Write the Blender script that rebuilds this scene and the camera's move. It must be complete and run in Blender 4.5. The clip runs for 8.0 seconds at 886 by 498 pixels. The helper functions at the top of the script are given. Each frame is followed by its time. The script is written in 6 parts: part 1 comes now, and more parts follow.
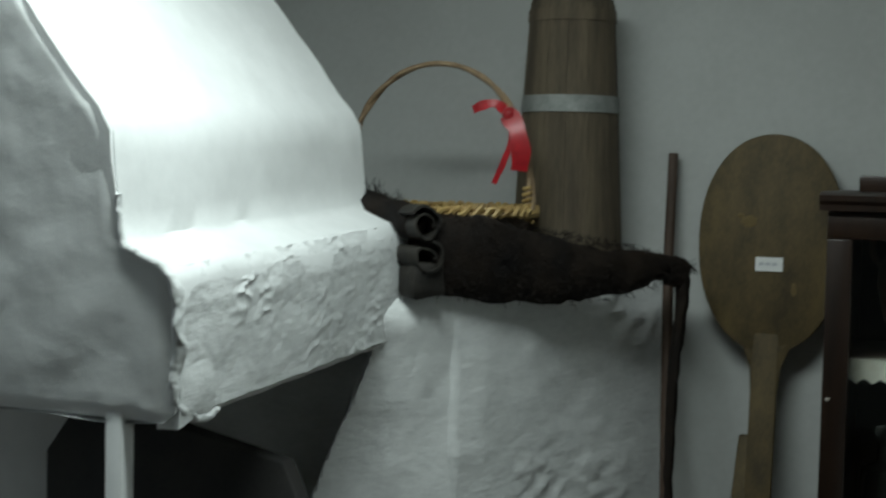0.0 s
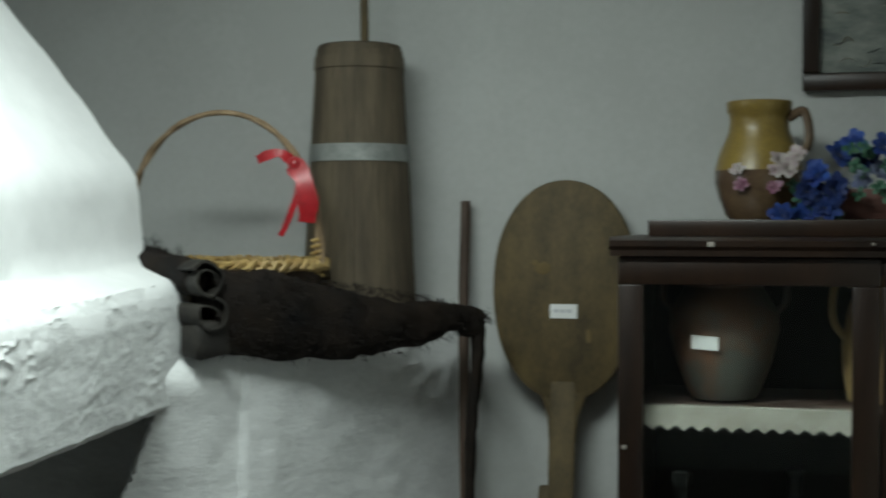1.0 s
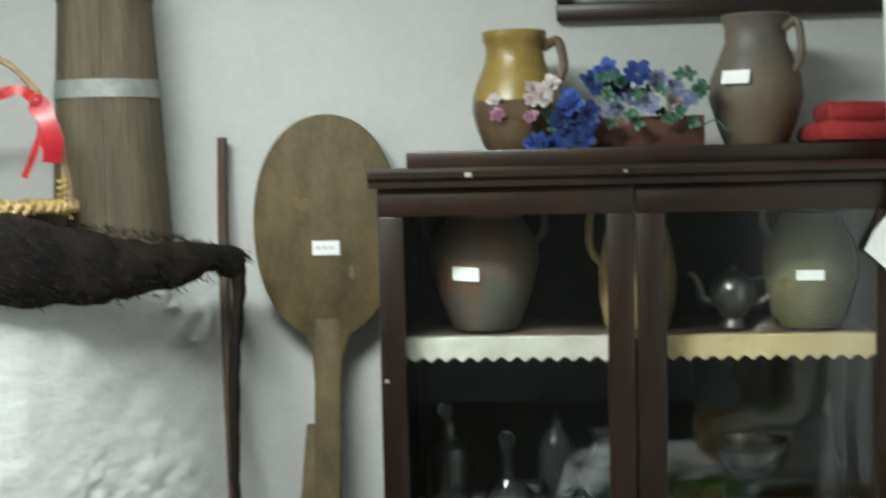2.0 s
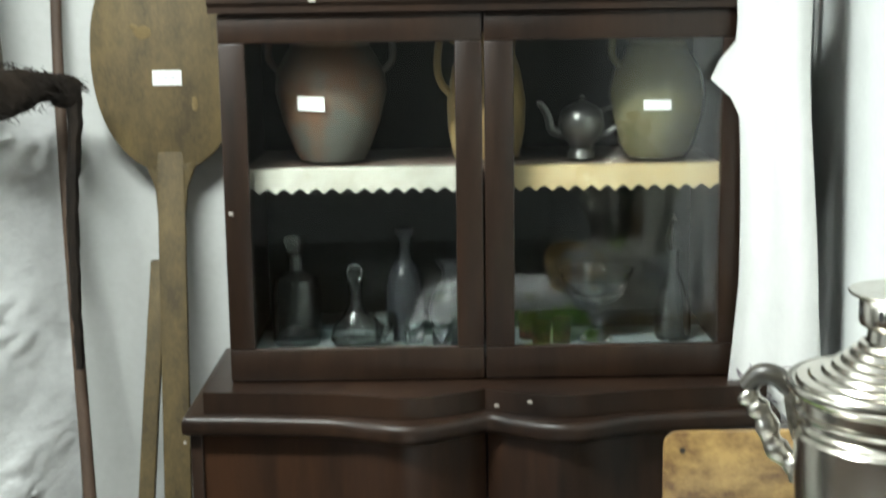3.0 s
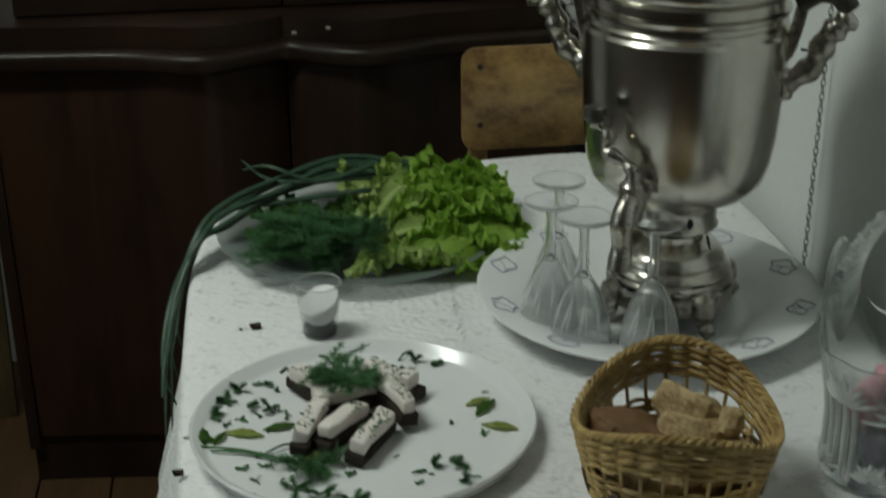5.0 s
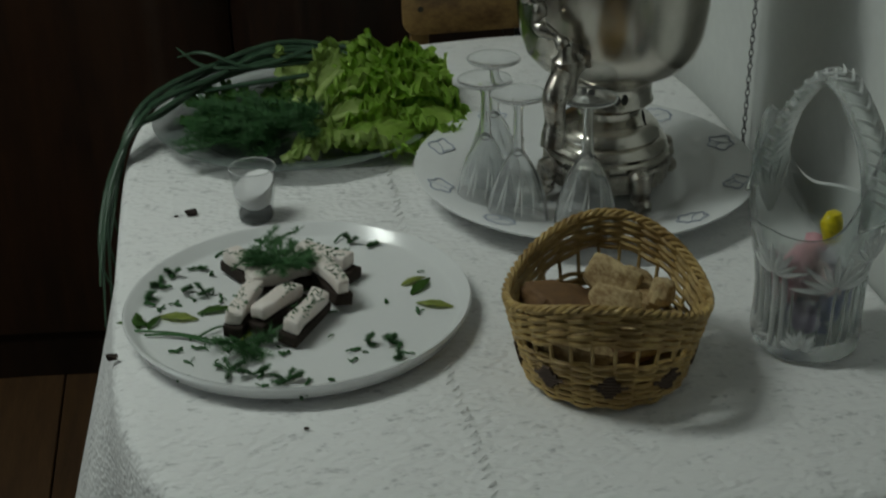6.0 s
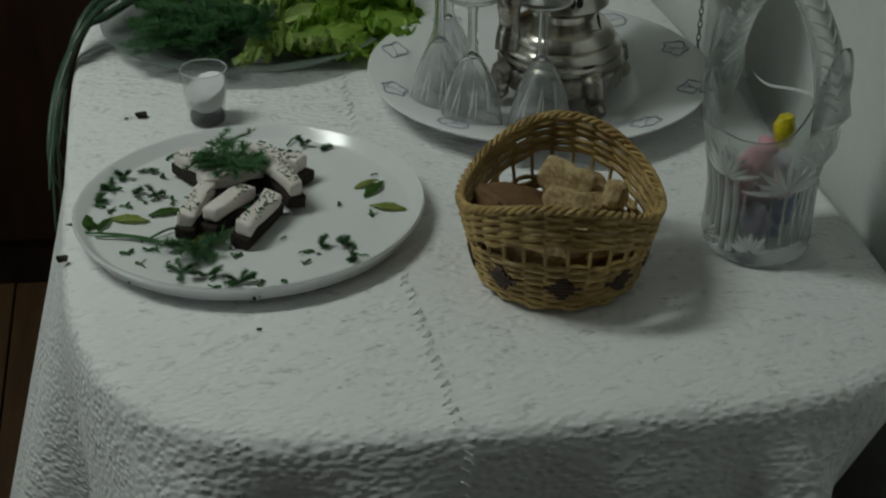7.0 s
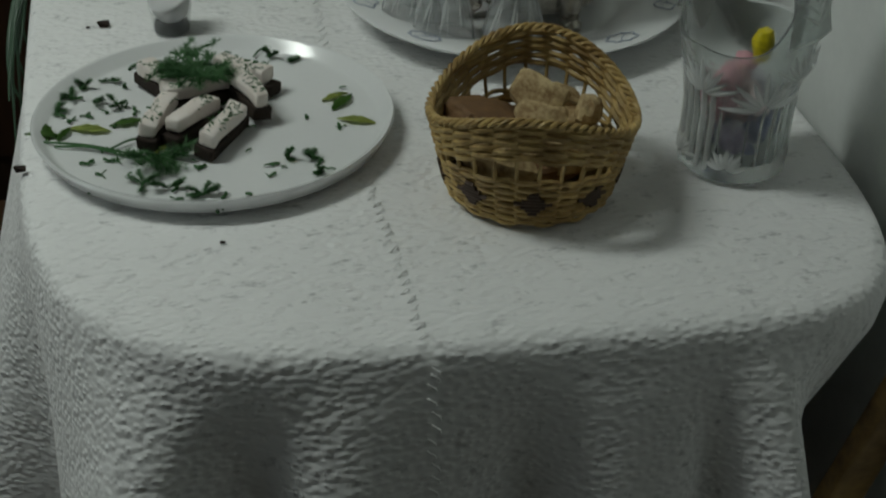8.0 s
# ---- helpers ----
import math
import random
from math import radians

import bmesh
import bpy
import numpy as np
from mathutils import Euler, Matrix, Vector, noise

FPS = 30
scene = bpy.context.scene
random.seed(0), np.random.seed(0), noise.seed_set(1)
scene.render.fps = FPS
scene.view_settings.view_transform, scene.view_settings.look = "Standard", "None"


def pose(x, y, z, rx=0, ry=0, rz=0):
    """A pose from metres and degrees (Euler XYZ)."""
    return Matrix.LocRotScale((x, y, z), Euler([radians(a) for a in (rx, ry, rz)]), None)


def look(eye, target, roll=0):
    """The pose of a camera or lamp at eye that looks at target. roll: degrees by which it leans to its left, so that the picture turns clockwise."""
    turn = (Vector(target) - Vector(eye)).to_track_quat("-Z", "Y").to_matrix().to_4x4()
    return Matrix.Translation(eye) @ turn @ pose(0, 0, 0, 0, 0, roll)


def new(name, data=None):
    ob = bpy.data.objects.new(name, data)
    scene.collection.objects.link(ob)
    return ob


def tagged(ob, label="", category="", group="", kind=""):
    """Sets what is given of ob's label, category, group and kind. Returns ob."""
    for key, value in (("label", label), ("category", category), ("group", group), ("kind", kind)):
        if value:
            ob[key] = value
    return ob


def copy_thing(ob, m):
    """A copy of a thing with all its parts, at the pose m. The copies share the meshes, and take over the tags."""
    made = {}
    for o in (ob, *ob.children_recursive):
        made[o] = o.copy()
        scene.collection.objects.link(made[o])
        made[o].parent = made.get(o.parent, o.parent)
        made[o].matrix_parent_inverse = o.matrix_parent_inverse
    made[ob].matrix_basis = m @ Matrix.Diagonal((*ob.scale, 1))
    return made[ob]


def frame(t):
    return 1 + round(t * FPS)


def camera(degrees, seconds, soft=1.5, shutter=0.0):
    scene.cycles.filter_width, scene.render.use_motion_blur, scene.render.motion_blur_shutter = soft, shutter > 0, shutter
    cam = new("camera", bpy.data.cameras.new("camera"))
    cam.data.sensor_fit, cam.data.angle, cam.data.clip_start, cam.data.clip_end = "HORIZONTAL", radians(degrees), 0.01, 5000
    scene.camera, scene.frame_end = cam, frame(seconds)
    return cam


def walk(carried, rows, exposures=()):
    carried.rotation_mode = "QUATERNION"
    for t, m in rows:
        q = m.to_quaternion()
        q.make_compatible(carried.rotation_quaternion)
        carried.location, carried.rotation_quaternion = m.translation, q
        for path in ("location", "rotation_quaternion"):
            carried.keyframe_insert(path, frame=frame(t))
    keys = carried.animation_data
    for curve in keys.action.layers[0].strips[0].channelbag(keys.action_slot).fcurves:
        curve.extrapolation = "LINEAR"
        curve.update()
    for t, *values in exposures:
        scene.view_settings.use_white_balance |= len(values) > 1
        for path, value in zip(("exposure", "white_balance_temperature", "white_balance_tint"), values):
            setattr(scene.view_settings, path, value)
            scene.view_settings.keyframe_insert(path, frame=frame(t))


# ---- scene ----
cam = camera(35.5, 8.0, soft=2.0, shutter=0.45)
PATH = [
    (0, (-0.053, -0.085, 1.563), (-0.817, 1.76, 1.448), 1.2),
    (0.5, (-0.061, -0.038, 1.579), (-0.715, 1.851, 1.513), 0.7),
    (1, (-0.045, 0.012, 1.565), (-0.551, 1.946, 1.525), 0.0),
    (1.5, (-0.022, 0.05, 1.547), (-0.365, 2.02, 1.507), -0.8),
    (1.7, (-0.019, 0.054, 1.552), (-0.303, 2.033, 1.482), -1.1),
    (2.8, (-0.001, 0.098, 1.527), (-0.014, 2.076, 1.229), -0.8),
    (3, (0.008, 0.104, 1.521), (0.009, 2.072, 1.168), -0.8),
    (3.1, (0.011, 0.107, 1.519), (0.019, 2.071, 1.139), -0.9),
    (3.5, (0.014, 0.112, 1.517), (0.109, 2.037, 0.986), -1.0),
    (4, (0.018, 0.114, 1.502), (0.193, 1.993, 0.839), -1.0),
    (4.5, (0.022, 0.122, 1.481), (0.234, 1.97, 0.747), -0.3),
    (5, (0.038, 0.114, 1.451), (0.282, 1.924, 0.635), -0.5),
    (6.3, (0.071, 0.106, 1.424), (0.366, 1.824, 0.444), -0.9),
    (6.5, (0.069, 0.106, 1.42), (0.377, 1.808, 0.416), -0.6),
    (7, (0.068, 0.103, 1.416), (0.404, 1.772, 0.365), 0.2),
    (7.5, (0.073, 0.109, 1.404), (0.425, 1.749, 0.315), 0.8),
    (8, (0.075, 0.118, 1.391), (0.439, 1.724, 0.255), 1.6),
]
walk(cam, [(t, look(eye, target, roll)) for t, eye, target, roll in PATH],
     exposures=[(0.0, -0.66, 6200, 9), (0.5, -0.54, 6250, 9), (1.0, -0.2, 6300, 9), (1.5, 0.6, 6400, 10), (1.7, 0.85, 6450, 11), (2.8, 1.70, 6450, 14), (3.5, 1.66, 6450, 14), (4.0, 0.4, 6600, 12), (4.5, -0.28, 6650, 10), (5.0, -0.64, 6650, 10), (6.3, -1.14, 6600, 10), (7.0, -1.1, 6600, 10), (8.0, -1.0, 6600, 11)])

# ---- light ----
world = bpy.data.worlds.new("world")
scene.world = world
world.use_nodes = True
sky = world.node_tree.nodes.new("ShaderNodeTexSky")
sky.sky_type, sky.sun_disc = "NISHITA", False
sky.sun_elevation, sky.sun_rotation = radians(35), radians(200)
back = world.node_tree.nodes["Background"]
back.inputs["Strength"].default_value = 0.08
world.node_tree.links.new(sky.outputs["Color"], back.inputs["Color"])


def area(name, eye, target, size_x, size_y, power, colour):
    lamp = bpy.data.lights.new(name, "AREA")
    lamp.shape, lamp.size, lamp.size_y, lamp.energy, lamp.color = "RECTANGLE", size_x, size_y, power, colour
    ob = new(name, lamp)
    ob.matrix_world = look(eye, target)
    return ob


# the unseen ceiling lamp's fluorescent tube, and daylight fill from the added west window
area("tube_light", (-0.80, 1.40, 2.38), (-0.80, 1.40, 0), 0.9, 0.20, 28, (0.90, 1.0, 0.94))
area("window_light", (-3.06, 0.7, 1.55), (-0.9, 1.1, 1.3), 0.95, 1.15, 6.5, (0.82, 0.96, 0.97))

# ---- materials ----
def mat(name, a, b=None, rough=0.7, metal=0.0, scale=20.0, fine=160.0, bump=0.25, depth=0.002, mix=0.5,
        stretch=(1, 1, 1), transmission=0.0, ior=1.45, coat=0.0, rand=0.0, spec=0.5, sheen=0.0, shift=0.0):
    """A node material: two base colours mixed by coarse and fine noise, with relief from both."""
    m = bpy.data.materials.new(name)
    m.use_nodes = True
    nt = m.node_tree
    n, l = nt.nodes, nt.links
    p = n["Principled BSDF"]
    b = b or tuple(c * 0.7 for c in a)
    tex = n.new("ShaderNodeTexCoord")
    mp = n.new("ShaderNodeMapping")
    mp.inputs["Scale"].default_value = stretch
    l.new(tex.outputs["Object"], mp.inputs["Vector"])
    big, small = n.new("ShaderNodeTexNoise"), n.new("ShaderNodeTexNoise")
    for node, s in ((big, scale), (small, fine)):
        node.inputs["Scale"].default_value = s
        node.inputs["Detail"].default_value = 6
        node.inputs["Roughness"].default_value = 0.62
        l.new(mp.outputs["Vector"], node.inputs["Vector"])
    add = n.new("ShaderNodeMath")
    add.operation = "MULTIPLY_ADD"
    add.inputs[1].default_value = 0.45
    l.new(small.outputs["Fac"], add.inputs[0])
    l.new(big.outputs["Fac"], add.inputs[2])
    ramp = n.new("ShaderNodeMapRange")
    ramp.inputs["From Min"].default_value = 0.72 + shift - mix * 0.34
    ramp.inputs["From Max"].default_value = 0.72 + shift + mix * 0.34
    l.new(add.outputs[0], ramp.inputs["Value"])
    cm = n.new("ShaderNodeMix")
    cm.data_type = "RGBA"
    cm.inputs["A"].default_value = (*a, 1)
    cm.inputs["B"].default_value = (*b, 1)
    l.new(ramp.outputs["Result"], cm.inputs["Factor"])
    out = cm.outputs["Result"]
    if rand:
        info, hsv, rr = n.new("ShaderNodeObjectInfo"), n.new("ShaderNodeHueSaturation"), n.new("ShaderNodeMapRange")
        rr.inputs["To Min"].default_value, rr.inputs["To Max"].default_value = 1 - rand, 1 + rand
        l.new(info.outputs["Random"], rr.inputs["Value"])
        l.new(rr.outputs["Result"], hsv.inputs["Value"])
        l.new(out, hsv.inputs["Color"])
        out = hsv.outputs["Color"]
    l.new(out, p.inputs["Base Color"])
    rg = n.new("ShaderNodeMapRange")
    rg.inputs["To Min"].default_value, rg.inputs["To Max"].default_value = max(0.02, rough - 0.12 * rough), min(1, rough + 0.2 * rough)
    l.new(big.outputs["Fac"], rg.inputs["Value"])
    l.new(rg.outputs["Result"], p.inputs["Roughness"])
    p.inputs["Metallic"].default_value = metal
    p.inputs["IOR"].default_value = ior
    p.inputs["Transmission Weight"].default_value = transmission
    p.inputs["Coat Weight"].default_value = coat
    p.inputs["Coat Roughness"].default_value = 0.2
    p.inputs["Specular IOR Level"].default_value = spec
    p.inputs["Sheen Weight"].default_value = sheen
    if bump:
        bm = n.new("ShaderNodeBump")
        bm.inputs["Strength"].default_value = bump
        bm.inputs["Distance"].default_value = depth
        l.new(add.outputs[0], bm.inputs["Height"])
        l.new(bm.outputs["Normal"], p.inputs["Normal"])
    return m


def weave(name, colour, pit_shade):
    """White cloth woven in small raised lozenges; shade in the pits between is put into the colour."""
    m = mat(name, colour, pit_shade, rough=0.95, scale=70, fine=210, bump=0, mix=0.22, shift=0.165, stretch=(0.75, 1.4, 1.3), sheen=0.15)
    n, l = m.node_tree.nodes, m.node_tree.links
    tex, mp = n.new("ShaderNodeTexCoord"), n.new("ShaderNodeMapping")
    mp.inputs["Scale"].default_value = (0.8, 1.25, 1.25)
    l.new(tex.outputs["Object"], mp.inputs["Vector"])
    cell = n.new("ShaderNodeTexVoronoi")
    cell.feature = "SMOOTH_F1"
    cell.inputs["Scale"].default_value = 150
    cell.inputs["Randomness"].default_value = 0.85
    l.new(mp.outputs["Vector"], cell.inputs["Vector"])
    soft = n.new("ShaderNodeTexNoise")
    soft.inputs["Scale"].default_value = 30
    l.new(mp.outputs["Vector"], soft.inputs["Vector"])
    amount = n.new("ShaderNodeMath")
    amount.operation = "MULTIPLY"
    l.new(cell.outputs["Distance"], amount.inputs[0])
    l.new(soft.outputs["Fac"], amount.inputs[1])
    bm = n.new("ShaderNodeBump")
    bm.invert = True
    bm.inputs["Strength"].default_value, bm.inputs["Distance"].default_value = 1.0, 0.0052
    l.new(amount.outputs[0], bm.inputs["Height"])
    l.new(bm.outputs["Normal"], n["Principled BSDF"].inputs["Normal"])
    return m


def clear(name, tint, opacity, rough=0.04):
    """Thin clear glass: mostly see-through, with its own gloss."""
    m = mat(name, tint, tuple(c * 0.95 for c in tint), rough=rough, bump=0, scale=9, spec=0.8)
    m.node_tree.nodes["Principled BSDF"].inputs["Alpha"].default_value = opacity
    return m


def glass(name, tint=(1, 1, 1), rough=0.02, ior=1.46):
    return mat(name, tint, tuple(c * 0.97 for c in tint), rough=rough, transmission=1.0, ior=ior, bump=0, scale=8)


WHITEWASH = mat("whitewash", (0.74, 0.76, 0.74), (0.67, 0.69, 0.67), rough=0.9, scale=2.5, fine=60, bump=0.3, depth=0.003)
# darker copy of the whitewash: the weaker light on these walls is in its colour
WHITEWASH_DIM = mat("dim_whitewash", (0.50, 0.51, 0.49), (0.44, 0.445, 0.425), rough=0.9, scale=2.2, fine=60, bump=0.3, depth=0.003)
LIME = mat("limewash", (0.83, 0.84, 0.83), (0.75, 0.76, 0.75), rough=0.92, scale=4.5, fine=22, bump=0.4, depth=0.006)
LIME_ROUGH = mat("rough_limewash", (0.80, 0.81, 0.80), (0.66, 0.67, 0.66), rough=0.95, scale=7, fine=55, bump=0.5, depth=0.008, stretch=(0.8, 0.8, 1.7))
CEIL = mat("ceiling_paint", (0.74, 0.75, 0.73), (0.68, 0.69, 0.67), rough=0.9, scale=3)
FLOOR = mat("floor_board", (0.075, 0.038, 0.015), (0.042, 0.021, 0.009), rough=0.45, scale=6, fine=50, stretch=(6, 0.6, 1), rand=0.15)
MATT_BLACK = mat("matt_black", (0.018, 0.018, 0.018), (0.035, 0.033, 0.03), rough=0.75, scale=9)
MAHOGANY = mat("dark_veneer", (0.027, 0.0135, 0.0075), (0.010, 0.0055, 0.0036), rough=0.36, scale=7, fine=60, stretch=(1, 1, 0.18), bump=0.12, coat=0.06, spec=0.4)
MAHOGANY_RED = mat("red_veneer", (0.038, 0.0165, 0.008), (0.011, 0.0065, 0.0045), rough=0.38, scale=4, fine=42, stretch=(1.6, 1, 0.22), bump=0.10, coat=0.08, spec=0.4)
WORN = mat("worn_veneer", (0.16, 0.12, 0.10), (0.06, 0.03, 0.022), rough=0.4, scale=6, fine=40, stretch=(1, 1, 0.3))
INSIDE = mat("cabinet_inside", (0.018, 0.018, 0.016), (0.010, 0.011, 0.010), rough=0.6, scale=5)
PANE = glass("pane_glass", (0.93, 0.97, 0.95))
CRYSTAL = glass("crystal", (0.97, 0.985, 0.98), ior=1.5)
FROST = clear("frosted_cut_glass", (0.94, 0.96, 0.95), 0.5, 0.25)
MILKY = mat("milky_cut_crystal", (0.93, 0.96, 0.95), (0.86, 0.89, 0.88), rough=0.12, transmission=0.93, ior=1.25, bump=0.4, depth=0.003, scale=45, fine=150)
WINEGLASS = mat("wine_crystal", (0.97, 0.98, 0.98), (0.92, 0.94, 0.94), rough=0.05, transmission=0.88, ior=1.2, bump=0, scale=20, spec=0.9)
RIMGLASS = clear("glass_foot", (0.80, 0.82, 0.81), 0.45, 0.06)
BLUEGLASS = clear("decanter_glass", (0.05, 0.07, 0.07), 0.09, 0.05)
CLOTH = weave("white_weave", (0.82, 0.82, 0.815), (0.50, 0.50, 0.50))
STEEL = mat("nickel_plate", (0.64, 0.61, 0.55), (0.47, 0.44, 0.375), rough=0.20, metal=1.0, scale=9, fine=70, bump=0.12, depth=0.0012, mix=0.6, shift=0.08)
STEEL_CAST = mat("cast_nickel", (0.58, 0.545, 0.49), (0.27, 0.25, 0.215), rough=0.27, metal=1.0, scale=45, fine=140, bump=0.4, depth=0.002)
KNOB = mat("dark_wood_knob", (0.022, 0.019, 0.016), (0.045, 0.04, 0.03), rough=0.35, scale=30, stretch=(1, 1, 4), coat=0.3)
CHINA = mat("white_china", (0.80, 0.81, 0.81), (0.77, 0.78, 0.78), rough=0.16, scale=6, bump=0.03, coat=0.4)
CHINA_BLUE = mat("china_motif", (0.30, 0.34, 0.44), (0.46, 0.49, 0.56), rough=0.25, scale=60)
PEELWOOD = mat("old_peel_wood", (0.120, 0.084, 0.031), (0.052, 0.037, 0.016), mix=0.5, rough=0.65, scale=9, fine=120, stretch=(1.6, 1, 0.75), bump=0.4)
STAVE = mat("weathered_stave", (0.135, 0.105, 0.066), (0.062, 0.048, 0.032), rough=0.8, scale=6, fine=70, stretch=(4, 4, 0.3), bump=0.5, rand=0.12)
ZINC = mat("zinc_hoop", (0.30, 0.31, 0.29), (0.20, 0.21, 0.20), rough=0.6, metal=0.3, scale=25)
STICK = mat("stick_wood", (0.09, 0.055, 0.036), (0.05, 0.032, 0.022), rough=0.6, scale=8, stretch=(3, 3, 0.4))
WICKER = mat("willow_wicker", (0.52, 0.37, 0.14), (0.27, 0.165, 0.055), rough=0.5, rand=0.14, scale=35, fine=160, bump=0.4)
WICKER_DARK = mat("dark_wicker", (0.075, 0.045, 0.028), (0.05, 0.028, 0.018), rough=0.6, scale=40)
OLDWICKER = mat("old_wicker", (0.30, 0.21, 0.12), (0.18, 0.12, 0.07), rough=0.65, scale=35)
PLY = mat("varnished_ply", (0.40, 0.25, 0.085), (0.14, 0.075, 0.03), mix=0.42, rough=0.36, scale=12, fine=70, stretch=(0.8, 1, 1.2), bump=0.12, coat=0.2)


# ---- mesh tools ----
def part(name, bm, material, parent, label="", smooth=True):
    me = bpy.data.meshes.new(name)
    bm.normal_update()
    bm.to_mesh(me)
    bm.free()
    me.materials.append(material)
    if smooth:
        for f in me.polygons:
            f.use_smooth = True
        me.set_sharp_from_angle(angle=radians(42))
    ob = new(name, me)
    ob.parent = parent
    if label:
        tagged(ob, label)
    return ob


def thing(name, x, y, z, label, category, group="", kind="", rz=0.0):
    ob = new(name)
    ob.empty_display_size = 0.05
    ob.matrix_world = pose(x, y, z, 0, 0, rz)
    return tagged(ob, label, category, group, kind)


def structure(name, bm, material, label, category, smooth=False):
    return tagged(part(name, bm, material, None, smooth=smooth), label, category, "", "structure")


def box(x0, x1, y0, y1, z0, z1, bevel=0.0, bm=None, seg=2, rot=None):
    own = bmesh.new()
    bmesh.ops.create_cube(own, size=1)
    bmesh.ops.scale(own, vec=(x1 - x0, y1 - y0, z1 - z0), verts=own.verts)
    if bevel:
        bmesh.ops.bevel(own, geom=own.edges[:], offset=bevel, segments=seg, profile=0.5, affect="EDGES")
    if rot:
        bmesh.ops.transform(own, matrix=Euler([radians(a) for a in rot]).to_matrix().to_4x4(), verts=own.verts)
    bmesh.ops.translate(own, vec=((x0 + x1) / 2, (y0 + y1) / 2, (z0 + z1) / 2), verts=own.verts)
    return join(bm, own)


def join(bm, own):
    if bm is None:
        return own
    me = bpy.data.meshes.new("tmp")
    own.to_mesh(me)
    own.free()
    bm.from_mesh(me)
    bpy.data.meshes.remove(me)
    return bm


def lathe(profile, seg=48, bm=None, centre=(0, 0), fn=None):
    """A turned form from (radius, height) pairs; a radius of 0 closes an end. fn(angle, r, z) may vary the radius."""
    bm = bm or bmesh.new()
    rows = []
    for r, z in profile:
        if r <= 1e-6:
            rows.append([bm.verts.new((centre[0], centre[1], z))])
            continue
        row = []
        for i in range(seg):
            a = 2 * math.pi * i / seg
            q = fn(a, r, z) if fn else r
            row.append(bm.verts.new((centre[0] + q * math.cos(a), centre[1] + q * math.sin(a), z)))
        rows.append(row)
    for u, v in zip(rows, rows[1:]):
        for i in range(seg):
            j = (i + 1) % seg
            if len(u) == 1 and len(v) == 1:
                break
            if len(u) == 1:
                bm.faces.new((u[0], v[j], v[i]))
            elif len(v) == 1:
                bm.faces.new((u[i], u[j], v[0]))
            else:
                bm.faces.new((u[i], u[j], v[j], v[i]))
    bmesh.ops.recalc_face_normals(bm, faces=bm.faces[:])
    return bm


def tube(points, radius, seg=8, bm=None, closed=False, flat=1.0):
    """A round bar along points; radius a number or a function of 0..1; flat squeezes it along its second axis."""
    bm = bm or bmesh.new()
    pts = [Vector(p) for p in points]
    n = len(pts)
    rows, up = [], Vector((0, 0, 1))
    prev = None
    for i, p in enumerate(pts):
        if closed:
            d = pts[(i + 1) % n] - pts[i - 1]
        else:
            d = pts[min(i + 1, n - 1)] - pts[max(i - 1, 0)]
        d.normalize()
        if prev is None:
            a = d.cross(up) if abs(d.dot(up)) < 0.95 else d.cross(Vector((1, 0, 0)))
        else:
            a = prev - d * prev.dot(d)
        a.normalize()
        prev = a
        b = d.cross(a)
        r = radius(i / max(1, n - 1)) if callable(radius) else radius
        rows.append([bm.verts.new(p + (a * math.cos(2 * math.pi * k / seg) + b * flat * math.sin(2 * math.pi * k / seg)) * r) for k in range(seg)])
    pairs = list(zip(rows, rows[1:])) + ([(rows[-1], rows[0])] if closed else [])
    for u, v in pairs:
        for k in range(seg):
            bm.faces.new((u[k], u[(k + 1) % seg], v[(k + 1) % seg], v[k]))
    if not closed:
        bm.faces.new(rows[0][::-1])
        bm.faces.new(rows[-1])
    bmesh.ops.recalc_face_normals(bm, faces=bm.faces[:])
    return bm


def extrude(outline, axis, lo, hi, bevel=0.0, bm=None):
    """A prism of a closed outline of pairs; axis says along which of x, y, z it runs from lo to hi."""
    own = bmesh.new()
    def at(p, w):
        return {"x": (w, p[0], p[1]), "y": (p[0], w, p[1]), "z": (p[0], p[1], w)}[axis]
    a = [own.verts.new(at(p, lo)) for p in outline]
    b = [own.verts.new(at(p, hi)) for p in outline]
    own.faces.new(a)
    own.faces.new(b[::-1])
    for i in range(len(outline)):
        j = (i + 1) % len(outline)
        own.faces.new((a[i], b[i], b[j], a[j]))
    bmesh.ops.recalc_face_normals(own, faces=own.faces[:])
    if bevel:
        bmesh.ops.bevel(own, geom=own.edges[:], offset=bevel, segments=2, profile=0.5, affect="EDGES")
    return join(bm, own)


def arc(c, r, a0, a1, n=12, plane="xz"):
    pts = []
    for i in range(n + 1):
        a = radians(a0 + (a1 - a0) * i / n)
        u, v = r * math.cos(a), r * math.sin(a)
        pts.append({"xz": (c[0] + u, c[1], c[2] + v), "yz": (c[0], c[1] + u, c[2] + v), "xy": (c[0] + u, c[1] + v, c[2])}[plane])
    return pts


def smooth_path(points, n=6):
    """A Catmull-Rom curve through a few points."""
    p = [Vector(q) for q in points]
    p = [p[0] * 2 - p[1]] + p + [p[-1] * 2 - p[-2]]
    out = []
    for i in range(1, len(p) - 2):
        for k in range(n):
            t = k / n
            out.append(0.5 * (2 * p[i] + (p[i + 1] - p[i - 1]) * t + (2 * p[i - 1] - 5 * p[i] + 4 * p[i + 1] - p[i + 2]) * t * t
                              + (3 * p[i] - p[i - 1] - 3 * p[i + 1] + p[i + 2]) * t ** 3))
    return out + [p[-2]]


